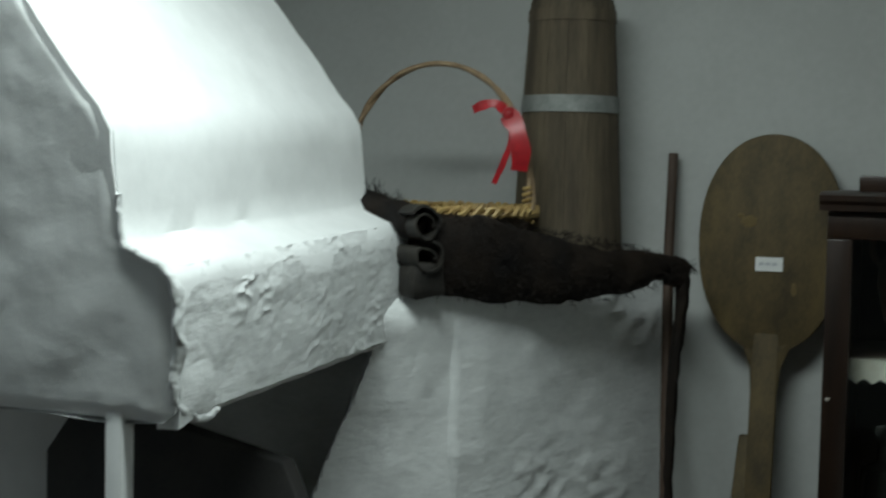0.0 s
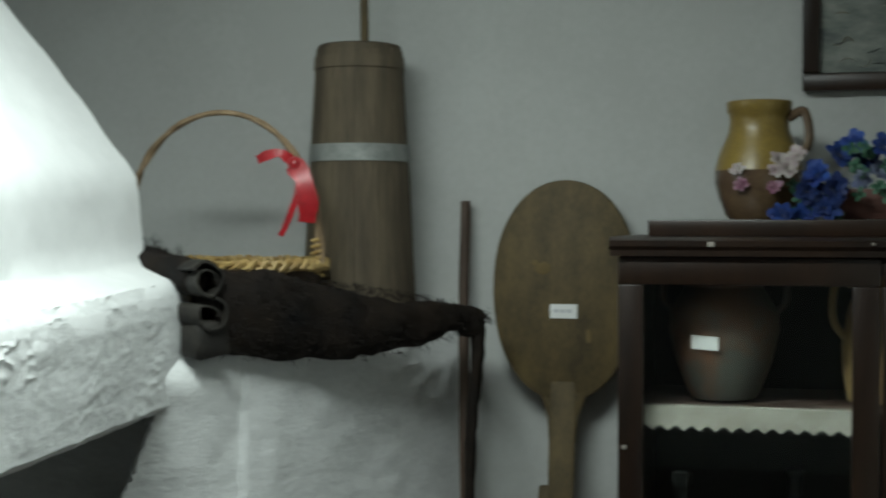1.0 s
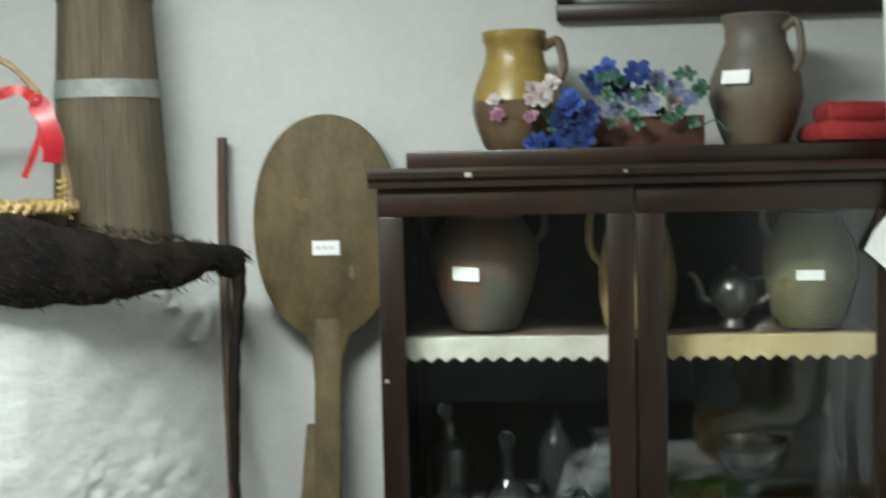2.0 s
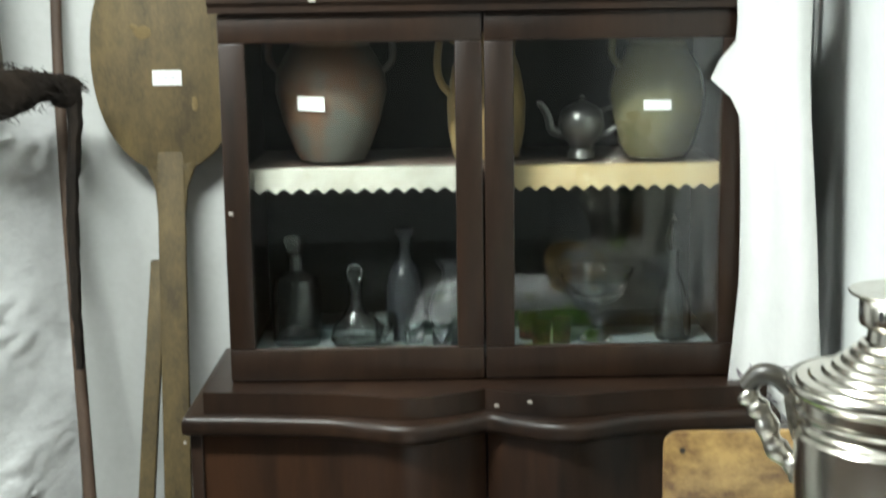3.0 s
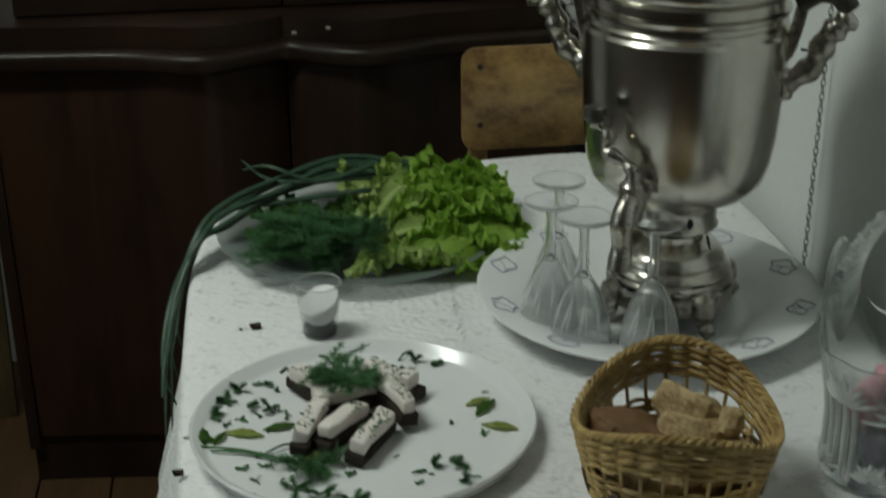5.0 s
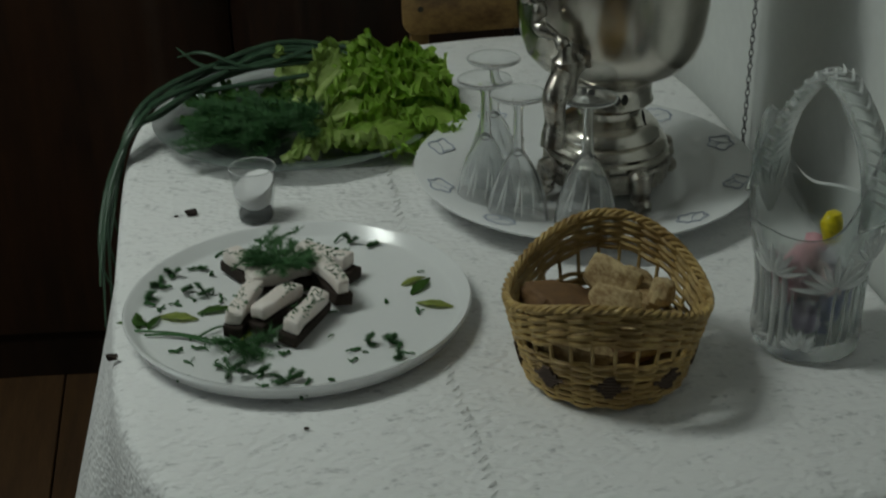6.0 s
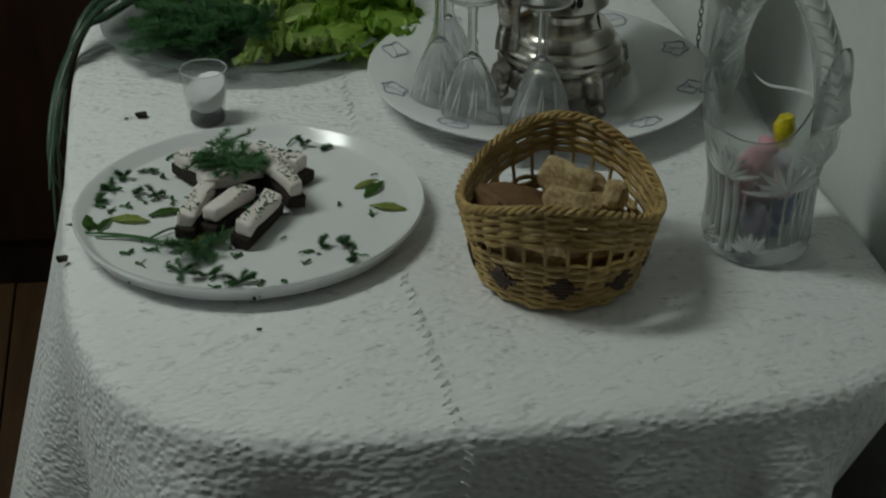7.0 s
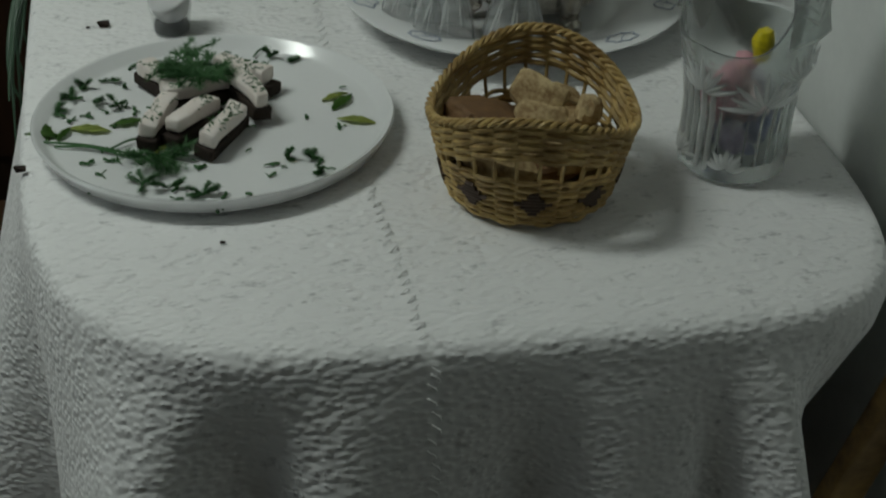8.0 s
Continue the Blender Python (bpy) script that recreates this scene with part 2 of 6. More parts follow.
def roughen(bm, amount, scale, seed=0.0, axes=(1, 1, 1)):
    for v in bm.verts:
        d = noise.noise_vector(v.co * scale + Vector((seed, seed * 1.7, 3.1)))
        v.co += Vector((d.x * axes[0], d.y * axes[1], d.z * axes[2])) * amount
    return bm


def cut(bm, times=1):
    bmesh.ops.subdivide_edges(bm, edges=bm.edges[:], cuts=times, use_grid_fill=True)
    return bm

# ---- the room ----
structure("wall_north", box(-3.1, 0.89, 2.88, 3.1, 0, 2.6), WHITEWASH_DIM, "pale grey whitewashed plaster wall behind the cabinet", "wall")
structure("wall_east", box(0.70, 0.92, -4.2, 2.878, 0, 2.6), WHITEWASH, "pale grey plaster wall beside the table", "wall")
west = bmesh.new()
for y0, y1, z0, z1 in ((-4.2, 0.2, 0, 2.6), (1.2, 3.1, 0, 2.6), (0.2, 1.2, 0, 0.95), (0.2, 1.2, 2.15, 2.6)):
    box(-3.3, -3.1, y0, y1, z0, z1, bm=west)
structure("wall_west", west, WHITEWASH_DIM, "plain whitewashed plaster wall with an opening for the added window", "wall")
structure("wall_south", box(-3.1, 0.70, -4.2, -4.0, 0, 2.6), WHITEWASH_DIM, "plain whitewashed plaster wall", "wall")
structure("ceiling", box(-3.3, 0.92, -4.2, 3.1, 2.6, 2.7), CEIL, "plain white painted ceiling", "ceiling")
floor = structure("floor", box(-3.3, 0.92, -4.2, 3.1, -0.08, -0.024), FLOOR, "dark brown boarded wooden floor", "floor")

# unseen window, added to go with the fill light on the stove front
window = thing("window_1", -3.2, 0.7, 0.95, "added unseen window, white painted wood with two panes", "window", kind="structure", rz=90)
wf = bmesh.new()
for x0, x1, z0, z1 in ((-0.5, -0.44, 0, 1.2), (0.44, 0.5, 0, 1.2), (-0.44, 0.44, 0, 0.06), (-0.44, 0.44, 1.14, 1.2), (-0.025, 0.025, 0.06, 1.14)):
    box(x0, x1, -0.03, 0.03, z0, z1, 0.004, wf)
part("window_frame", wf, CHINA, window)
for x0, x1 in ((-0.44, -0.025), (0.025, 0.44)):
    pane = part("pane", box(x0, x1, -0.003, 0.003, 0.06, 1.14), PANE, window)
    pane.visible_shadow = False

lamp = thing("ceiling_lamp", -0.80, 1.40, 2.44, "white fluorescent ceiling lamp with a bare tube", "lamp")
part("housing", box(-0.5, 0.5, -0.05, 0.05, 0.03, 0.16, 0.01), CHINA, lamp)
glow = bpy.data.materials.new("tube_glow")
glow.use_nodes = True
gp = glow.node_tree.nodes["Principled BSDF"]
gp.inputs["Emission Color"].default_value = (0.93, 1.0, 0.98, 1)
gp.inputs["Emission Strength"].default_value = 6
part("tube", tube([(-0.46, 0, 0.0), (0.46, 0, 0.0)], 0.016, 12), glow, lamp)

# ---- the whitewashed stove ----
stove = thing("stove", -1.1, 1.5, 0, "whitewashed brick stove with stepped hood and lumpy plaster", "stove")
hood_outline = [(-1.6, 1.2449), (-0.02, 1.245), (0.0, 1.26), (0.0, 1.34), (0.0, 1.44), (-0.015, 1.463), (-0.075, 1.485), (-0.09, 1.50), (-0.105, 1.645), (-0.125, 1.675), (-0.36, 1.96), (-0.60, 2.25), (-0.62, 2.59), (-1.6, 2.59)]


def lumpy_prism(outline, lo, hi, n, amount, scale, seed, flank=None, sag=0.0, res=0.035, ridge=0.0):
    """A prism along y, cut into rings so that its plaster can be uneven."""
    bm = bmesh.new()
    fine = []
    for i, p in enumerate(outline):
        q = outline[(i + 1) % len(outline)]
        m = max(1, int(math.hypot(q[0] - p[0], q[1] - p[1]) / res))
        fine += [(p[0] + (q[0] - p[0]) * k / m, p[1] + (q[1] - p[1]) * k / m) for k in range(m)]
    rings = [[bm.verts.new((x, lo + (hi - lo) * k / n, z)) for x, z in fine] for k in range(n + 1)]
    for u, v in zip(rings, rings[1:]):
        for i in range(len(fine)):
            j = (i + 1) % len(fine)
            bm.faces.new((u[i], u[j], v[j], v[i]))
    if flank is None:
        a, b = bm.faces.new(rings[0][::-1]), bm.faces.new(rings[-1])
        bmesh.ops.triangulate(bm, faces=[a, b], ngon_method="EAR_CLIP")
    else:
        for ring in (rings[0], rings[-1]):
            right = [v for v in ring if v.co.x > flank + 1e-4]
            right = [v for i, v in enumerate(right) if i == 0 or v.co.z > right[i - 1].co.z + 1e-4]
            left = [bm.verts.new((flank, v.co.y, v.co.z)) for v in right]
            for i in range(len(right) - 1):
                bm.faces.new((left[i], right[i], right[i + 1], left[i + 1]))
    bmesh.ops.recalc_face_normals(bm, faces=bm.faces[:])
    for v in bm.verts:
        d = noise.noise_vector(v.co * scale + Vector((seed, 0, 0)))
        e = noise.noise_vector(v.co * scale * 4 + Vector((seed, 5, 0)))
        v.co += d * amount + e * amount * 0.45
        if ridge:
            c = Vector((v.co.y * 20 - v.co.z * 9, v.co.z * 52, seed))
            v.co.x += ridge * max(0.0, 1 - abs(noise.noise(c)) * 7) * max(0.0, noise.noise(v.co * 11 + Vector((7, 0, 0))) + 0.12) * 2.4
        v.co.z -= sag * (1 - v.co.y / 0.77)
    return bm


part("hood", lumpy_prism(hood_outline, 0.0, 0.77, 24, 0.006, 7, 1.0, flank=-1.6, sag=0.04), LIME, stove, "sloping whitewashed hood with a stepped shelf")
rib = lumpy_prism([(-0.03, 1.238), (0.006, 1.245), (0.012, 1.29), (0.004, 1.34), (-0.02, 1.33)], 0.0, 0.085, 6, 0.008, 26, 4.0, sag=0.04)
part("corner", rib, LIME_ROUGH, stove, "flaking lump of plaster")
edge = tube(smooth_path([(-0.095, 0.002, 1.52), (-0.082, 0.0, 1.452), (-0.02, -0.002, 1.424), (0.003, 0.0, 1.37), (0.002, 0.0, 1.29), (0.0, 0.004, 1.232), (0.002, 0.05, 1.21), (0.0, 0.11, 1.213)], 22), lambda t: 0.005 + 0.003 * math.sin(t * 3.1), 18)
part("corner", roughen(roughen(roughen(edge, 0.006, 20, 2), 0.0035, 60, 5), 0.0016, 190, 3), LIME_ROUGH, stove, "flaking ridge of plaster down the corner")
part("side_coat", lumpy_prism([(-0.02, 1.240), (0.004, 1.256), (0.005, 1.34), (0.0045, 1.41), (-0.001, 1.442), (-0.014, 1.462), (-0.045, 1.467), (-0.05, 1.45)], 0.004, 0.765, 170, 0.0022, 16, 9.0, sag=0.04, res=0.0045, ridge=0.0034), LIME_ROUGH, stove, "rough trowelled plaster")
# the front of the hood, uneven under many coats of lime
def hood_edge(z):
    for (x0, z0), (x1, z1) in zip(hood_outline[2:], hood_outline[3:]):
        if z0 <= z <= z1:
            return x0 + (x1 - x0) * (z - z0) / (z1 - z0)
    return hood_outline[2][0]


front = bmesh.new()
rows = []
for k in range(111):
    z = 1.248 + 0.84 * k / 110
    row = []
    for i in range(111):
        x = -0.95 + (hood_edge(max(1.262, z)) + 0.95) * i / 110
        q = Vector((x, z, 4.0))
        crack = max(0.0, 1 - abs(noise.noise(Vector((x * 9 + z * 7, z * 15 - x * 5, 7)))) * 9) * max(0.0, noise.noise(q * 6) + 0.05)
        y = -0.003 + 0.006 * noise.noise(q * 4) + 0.0025 * noise.noise(q * 14) + 0.0006 * noise.noise(q * 48) - 0.006 * crack
        if i > 107 or k < 2:
            y += 0.006 * max((i - 107) / 3, (2 - k) / 2)
        row.append(front.verts.new((x, y, z - 0.04)))
    rows.append(row)
for u, v in zip(rows, rows[1:]):
    for i in range(110):
        front.faces.new((u[i], u[i + 1], v[i + 1], v[i]))
part("front_coat", front, LIME, stove, "uneven limewashed front")
# the lower body, set back under the hood, and the bench block against the wall
plan = [(-0.5, 0.80), (0.04, 0.80), (0.085, 0.815), (0.12, 0.87), (0.33, 1.33), (0.35, 1.375), (-0.5, 1.375)]
bench = bmesh.new()
ring = []
for i, p in enumerate(plan):
    q = plan[(i + 1) % len(plan)]
    n_ = max(1, int(math.hypot(q[0] - p[0], q[1] - p[1]) / 0.012))
    ring += [(p[0] + (q[0] - p[0]) * k / n_, p[1] + (q[1] - p[1]) * k / n_) for k in range(n_)]
rows = []
for k in range(126):
    z = 1.362 * k / 125
    rows.append([bench.verts.new(Vector((x, y, z)) + (noise.noise_vector(Vector((x, y, z)) * 7) * 0.007 + noise.noise_vector(Vector((x, y, z)) * 26) * 0.0015) * Vector((1, 1, 0.3)) + Vector((0.9, -0.4, 0)) * 0.007 * max(0.0, 1 - abs(noise.noise(Vector((y * 13 - z * 9, z * 30, 2)))) * 4) * max(0.0, noise.noise(Vector((x, y, z)) * 7) + 0.1) * 2) for x, y in ring])
for u, v in zip(rows, rows[1:]):
    for i in range(len(ring)):
        j = (i + 1) % len(ring)
        bench.faces.new((u[i], u[j], v[j], v[i]))
bmesh.ops.triangulate(bench, faces=[bench.faces.new(rows[-1])], ngon_method="EAR_CLIP")
bmesh.ops.recalc_face_normals(bench, faces=bench.faces[:])
part("bench", bench, LIME_ROUGH, stove, "whitewashed bench block with trowel marks")
pil = lumpy_prism([(-0.36, 0.0), (0.085, 0.0), (0.08, 1.33), (-0.02, 1.36), (-0.07, 1.3), (-0.11, 1.15), (-0.2, 0.8)], 0.775, 0.83, 6, 0.006, 11, 3.0)
bmesh.ops.delete(pil, geom=[f for f in pil.faces if f.calc_center_median().y < 0.779 or f.calc_center_median().x > 0.06], context="FACES")
# its front leans out to meet the side of the hood in a rounded hollow
grid = []
for k in range(91):
    z = 1.36 * k / 90
    x0 = -0.36 + 0.16 * min(1, z / 0.8) + 0.09 * max(0, min(1, (z - 0.8) / 0.35)) + 0.09 * max(0, (z - 1.15) / 0.21)
    x1 = 0.085 - 0.005 * z - 0.10 * max(0, (z - 1.325) / 0.035) ** 2
    row = []
    for i in range(41):
        x = x0 + (x1 - x0) * i / 40
        crest = max(x0 + 0.03, -0.42 * max(0, 1.27 - z))
        fill = 0.12 * max(0, 1 - abs((x - crest) / ((0.085 - crest) if x > crest else 0.05))) ** 1.2 * min(1, max(0, (z - 0.3) / 0.6)) * min(1, max(0, (1.36 - z) / 0.06))
        p = Vector((x, 0.775 - fill + 0.045 * max(0, (i / 40 - 0.6) / 0.4) ** 2, z))
        c = noise.noise(Vector((z * 40, x * 9, 1)))
        p += noise.noise_vector(p * 11) * 0.006 + noise.noise_vector(p * 40) * 0.0015
        p.y -= 0.004 * max(0, 1 - abs(c) * 6) * max(0, noise.noise(p * 12) + 0.1) * 2
        row.append(pil.verts.new(p))
    row.append(pil.verts.new((x1 + 0.012, 0.85, z)))
    grid.append(row)
for u, v in zip(grid, grid[1:]):
    for i in range(41):
        pil.faces.new((u[i], u[i + 1], v[i + 1], v[i]))
part("pilaster", pil, LIME_ROUGH, stove, "rough plastered pilaster")
part("rear_body", box(-1.6, -0.5, 0.42, 1.375, 0, 1.3, 0.01), LIME, stove)
part("post", box(-0.112, -0.083, -0.002, 0.028, 0, 1.236, 0.003), LIME, stove, "thin white post under the hood")
# near-black sheet that fills the hollow below the hood
part("hearth_shield", extrude([(-0.50, 0.0), (-0.50, 1.06), (-0.43, 1.155), (-0.30, 1.14), (-0.03, 1.085), (0.03, 0.96), (0.04, 0.0)], "y", 0.36, 0.40, 0.004), MATT_BLACK, stove, "near-black sheet in the hollow under the hood")

# ---- floor boards ----
plank = box(-0.066, 0.066, -3.6, 3.6, -0.022, 0.0, 0.002)
first = part("plank", plank, FLOOR, floor, smooth=False)
first.location = (-3.2, -0.6, 0)
for i in range(1, 31):
    o = new("plank", first.data)
    o.parent, o.location = floor, (-3.2 + i * 0.1355, -0.6, 0)

# ---- the cabinet ----
cab = thing("china_cabinet", 0.08, 2.86, 0, "dark mahogany-veneered buffet with glazed doors and bowed lower doors", "cabinet")
# local: x from the meeting of the doors, y from the back (front negative), z from the floor
L, R, F = -0.442, 0.446, -0.41
part("side_panel", box(L, L + 0.02, F, 0, 0.872, 1.505, 0.002), MAHOGANY, cab)
part("side_panel", box(R - 0.02, R, F, 0, 0.872, 1.505, 0.002), MAHOGANY, cab)
part("back_panel", box(L + 0.02, R - 0.02, -0.012, 0, 0.872, 1.505), INSIDE, cab, "dark back board")
part("bottom_board", box(L + 0.02, R - 0.02, F + 0.02, -0.012, 0.872, 0.90), INSIDE, cab)
part("top_board", box(L + 0.02, R - 0.02, F + 0.02, -0.012, 1.48, 1.505), MAHOGANY, cab)
part("shelf", box(L + 0.02, R - 0.02, F + 0.035, -0.012, 1.215, 1.232, 0.002), WORN, cab, "shelf behind the glass")
part("cornice", extrude([(-0.445, 1.505), (-0.445, 1.515), (-0.452, 1.522), (-0.452, 1.532), (-0.43, 1.538), (0, 1.538), (0, 1.505)], "x", L - 0.012, R + 0.012), MAHOGANY, cab, "moulded cornice")
part("plinth", box(L + 0.045, R - 0.01, -0.36, -0.01, 1.538, 1.568, 0.003), MAHOGANY, cab)


def glazed_door(x0, x1):
    door = part("door", box(x0, x1, F - 0.022, F, 0.875, 0.931, 0.003), MAHOGANY, cab)
    for q in ((x0, x1, 1.455, 1.503), (x0, x0 + 0.05 if x0 > -0.2 else x0 + 0.044, 0.931, 1.455), (x1 - 0.044 if x1 > 0.2 else x1 - 0.046, x1, 0.931, 1.455)):
        part("rail", box(q[0], q[1], F - 0.022, F, q[2], q[3], 0.003), MAHOGANY, door)
    p = part("pane", box(x0 + 0.035, x1 - 0.035, F - 0.012, F - 0.008, 0.92, 1.465), PANE, door)
    p.visible_shadow = False
    return door


glazed_door(L + 0.001, -0.0015)
glazed_door(0.0015, R - 0.001)


def bow(x, front=-0.5, deep=0.07):
    """Front line of the lower part: one bulge on each door, a notch where they meet."""
    u = abs(x - 0.0)
    return front - deep * math.exp(-((u - 0.13) / 0.10) ** 2) - 0.015 * math.exp(-((u - 0.3) / 0.12) ** 2) + 0.012 * math.exp(-(u / 0.018) ** 2)


def bowed(x0, x1, z0, z1, front, deep=0.07, n=48):
    pts = [(x0 + (x1 - x0) * i / n, bow(x0 + (x1 - x0) * i / n, front, deep)) for i in range(n + 1)]
    return extrude(pts + [(x1, -0.02), (x0, -0.02)], "z", z0, z1)


part("ledge", bowed(L - 0.04, R + 0.03, 0.835, 0.872, -0.485, 0.05), MAHOGANY, cab, "bowed ledge under the glazed doors")
lip = bowed(L - 0.075, R + 0.05, 0.80, 0.834, -0.505)
bmesh.ops.bevel(lip, geom=[e for e in lip.edges if abs(e.verts[0].co.z - e.verts[1].co.z) < 1e-5], offset=0.012, segments=3, profile=0.6, affect="EDGES")
part("moulding", lip, MAHOGANY, cab, "glossy rounded moulding")
part("side_panel", box(L - 0.065, L - 0.045, -0.485, -0.02, 0.08, 0.80, 0.002), MAHOGANY, cab)
part("side_panel", box(R + 0.025, R + 0.045, -0.485, -0.02, 0.08, 0.80, 0.002), MAHOGANY, cab)
part("door", bowed(L - 0.044, -0.002, 0.10, 0.80, -0.475), MAHOGANY_RED, cab, "bowed red-brown veneer door")
part("door", bowed(0.002, R + 0.024, 0.10, 0.80, -0.475), MAHOGANY_RED, cab, "bowed red-brown veneer door")
part("base", bowed(L - 0.06, R + 0.04, 0.0, 0.10, -0.465, 0.06), MAHOGANY, cab)

# ---- on the stove bench ----
churn = thing("butter_churn", -0.939, 2.745, 1.362, "tall tapered wooden stave churn with a zinc hoop", "churn")
for i in range(14):
    a0 = 2 * math.pi * i / 14
    sb = bmesh.new()
    ring = []
    for z, r in ((0.0, 0.119), (0.33, 0.102), (0.553, 0.089)):
        for k in range(4):
            a = a0 + 0.004 + (2 * math.pi / 14 - 0.008) * k / 3
            ring.append(sb.verts.new((r * math.cos(a), r * math.sin(a), z + (0.004 * math.sin(i * 5) if z > 0.5 else 0))))
        for k in range(4):
            a = a0 + 0.004 + (2 * math.pi / 14 - 0.008) * (3 - k) / 3
            ring.append(sb.verts.new(((r - 0.014) * math.cos(a), (r - 0.014) * math.sin(a), z + (0.004 * math.sin(i * 5) if z > 0.5 else 0))))
    for q in (0, 8):
        for k in range(8):
            j = (k + 1) % 8
            sb.faces.new((ring[q + k], ring[q + j], ring[q + 8 + j], ring[q + 8 + k]))
    sb.faces.new(ring[:8][::-1])
    sb.faces.new(ring[16:])
    part("stave", sb, STAVE, churn, smooth=False)
# black filler added inside, so that the gaps between staves look shaded
part("core", lathe([(0, 0.01), (0.108, 0.01), (0.078, 0.54), (0, 0.54)], 28), MATT_BLACK, churn)
part("hoop", lathe([(0.1025, 0.325), (0.1052, 0.325), (0.1032, 0.36), (0.1005, 0.36)], 48), ZINC, churn, "dull zinc hoop")
part("hoop", lathe([(0.091, 0.515), (0.094, 0.515), (0.0925, 0.54), (0.0895, 0.54)], 48), STAVE, churn, "wooden top hoop")
part("lid", lathe([(0, 0.542), (0.086, 0.5415), (0.086, 0.562), (0.08, 0.566), (0.016, 0.566), (0, 0.566)], 40), STAVE, churn, "flat wooden lid")
part("dasher", tube([(0.012, 0, 0.56), (0.008, 0, 0.9)], 0.0085, 10), PEELWOOD, churn, "pale wooden dasher stick")

gift = thing("handled_basket", -1.15, 2.52, 1.362, "old wicker basket with plaited rim and tall hoop handle", "basket")
part("body", lathe([(0, 0.005), (0.12, 0.005), (0.175, 0.05), (0.198, 0.115), (0.190, 0.115), (0.167, 0.055), (0.11, 0.014), (0, 0.014)], 44, fn=lambda a, r, z: r * (1 + 0.012 * math.sin(a * 22 + z * 300))), WICKER_DARK, gift, "dark woven wicker body")
for s in range(3):
    pts = []
    for i in range(120):
        a = 2 * math.pi * i / 120
        ph = a * 18 + s * 2 * math.pi / 3
        pts.append(((0.198 + 0.012 * math.cos(ph)) * math.cos(a), (0.178 + 0.012 * math.cos(ph)) * math.sin(a), 0.12 + 0.009 * math.sin(2 * ph)))
    part("rim_strand", tube(pts, 0.0062, 6, closed=True), WICKER, gift, "pale plaited willow rim")
for s in range(2):
    pts = []
    for i in range(61):
        a = math.pi * i / 60
        ph = a * 9 + s * math.pi
        pts.append(((0.205 + 0.004 * math.cos(ph)) * math.cos(a), 0.005 * math.sin(ph), 0.12 + 0.295 * math.sin(a) ** 0.8))
    part("handle", tube(pts, 0.0055, 7), OLDWICKER, gift, "twisted hoop handle")
part("handle_wrap", tube([(0.20 + 0.01 * math.cos(i * 1.6), 0.01 * math.sin(i * 1.6), 0.1 + 0.003 * i) for i in range(24)], 0.004, 6), WICKER, gift)

RIBBON = mat("red_satin", (0.42, 0.008, 0.014), (0.24, 0.004, 0.008), rough=0.32, scale=30, bump=0.1, sheen=0.3)
ribbon = thing("red_ribbon", -0.99, 2.505, 1.675, "shiny red satin ribbon tied round the handle", "ribbon")


def band(points, width, material, parent, name, twist=0.0, thick=0.0012):
    """A thin strip of cloth along a curve."""
    bm = bmesh.new()
    pts = smooth_path(points, 8)
    rows = []
    for i, p in enumerate(pts):
        d = (pts[min(i + 1, len(pts) - 1)] - pts[max(i - 1, 0)]).normalized()
        w = Vector((0.5 * math.sin(twist * 3 * i / len(pts)), -1, 0.2)).cross(d).normalized() * width / 2 * (0.9 + 0.1 * math.sin(i * 0.5))
        nrm = d.cross(w).normalized() * thick
        rows.append([bm.verts.new(p - w + nrm), bm.verts.new(p + w + nrm), bm.verts.new(p + w - nrm), bm.verts.new(p - w - nrm)])
    for u, v in zip(rows, rows[1:]):
        for k in range(4):
            bm.faces.new((u[k], u[(k + 1) % 4], v[(k + 1) % 4], v[k]))
    bm.faces.new(rows[0][::-1])
    bm.faces.new(rows[-1])
    bmesh.ops.recalc_face_normals(bm, faces=bm.faces[:])
    return part(name, bm, material, parent)


band([(0.0, 0, 0), (-0.025, -0.01, 0.02), (-0.052, -0.014, 0.016), (-0.072, -0.01, 0.008)], 0.020, RIBBON, ribbon, "loop", 0.5)
band([(0.0, -0.006, 0.0), (0.022, -0.014, -0.03), (0.032, -0.016, -0.075), (0.028, -0.012, -0.112)], 0.04, RIBBON, ribbon, "loop", 0.9)
band([(0.004, -0.004, 0.0), (0.008, -0.006, -0.05), (-0.006, -0.008, -0.095), (-0.026, -0.008, -0.138)], 0.013, RIBBON, ribbon, "tail", 0.3)
part("knot", roughen(lathe([(0, -0.016), (0.012, -0.01), (0.015, 0), (0.011, 0.011), (0, 0.015)], 16), 0.003, 60), RIBBON, ribbon)

FUR = mat("dark_fur", (0.0035, 0.0035, 0.004), (0.020, 0.0135, 0.009), rough=0.75, scale=9, mix=0.6, fine=240, bump=1.0, depth=0.006, stretch=(1, 1, 1), spec=0.2)
LEATHER = mat("old_leather", (0.009, 0.008, 0.007), (0.032, 0.028, 0.022), rough=0.6, scale=18, fine=120, bump=0.6)
hide = thing("fur_hide", -0.905, 2.515, 1.362, "black-brown animal hide with rolled leathery edge draped over bench", "hide", rz=52)


hb = bmesh.new()
grid = []
NU, NV = 60, 22
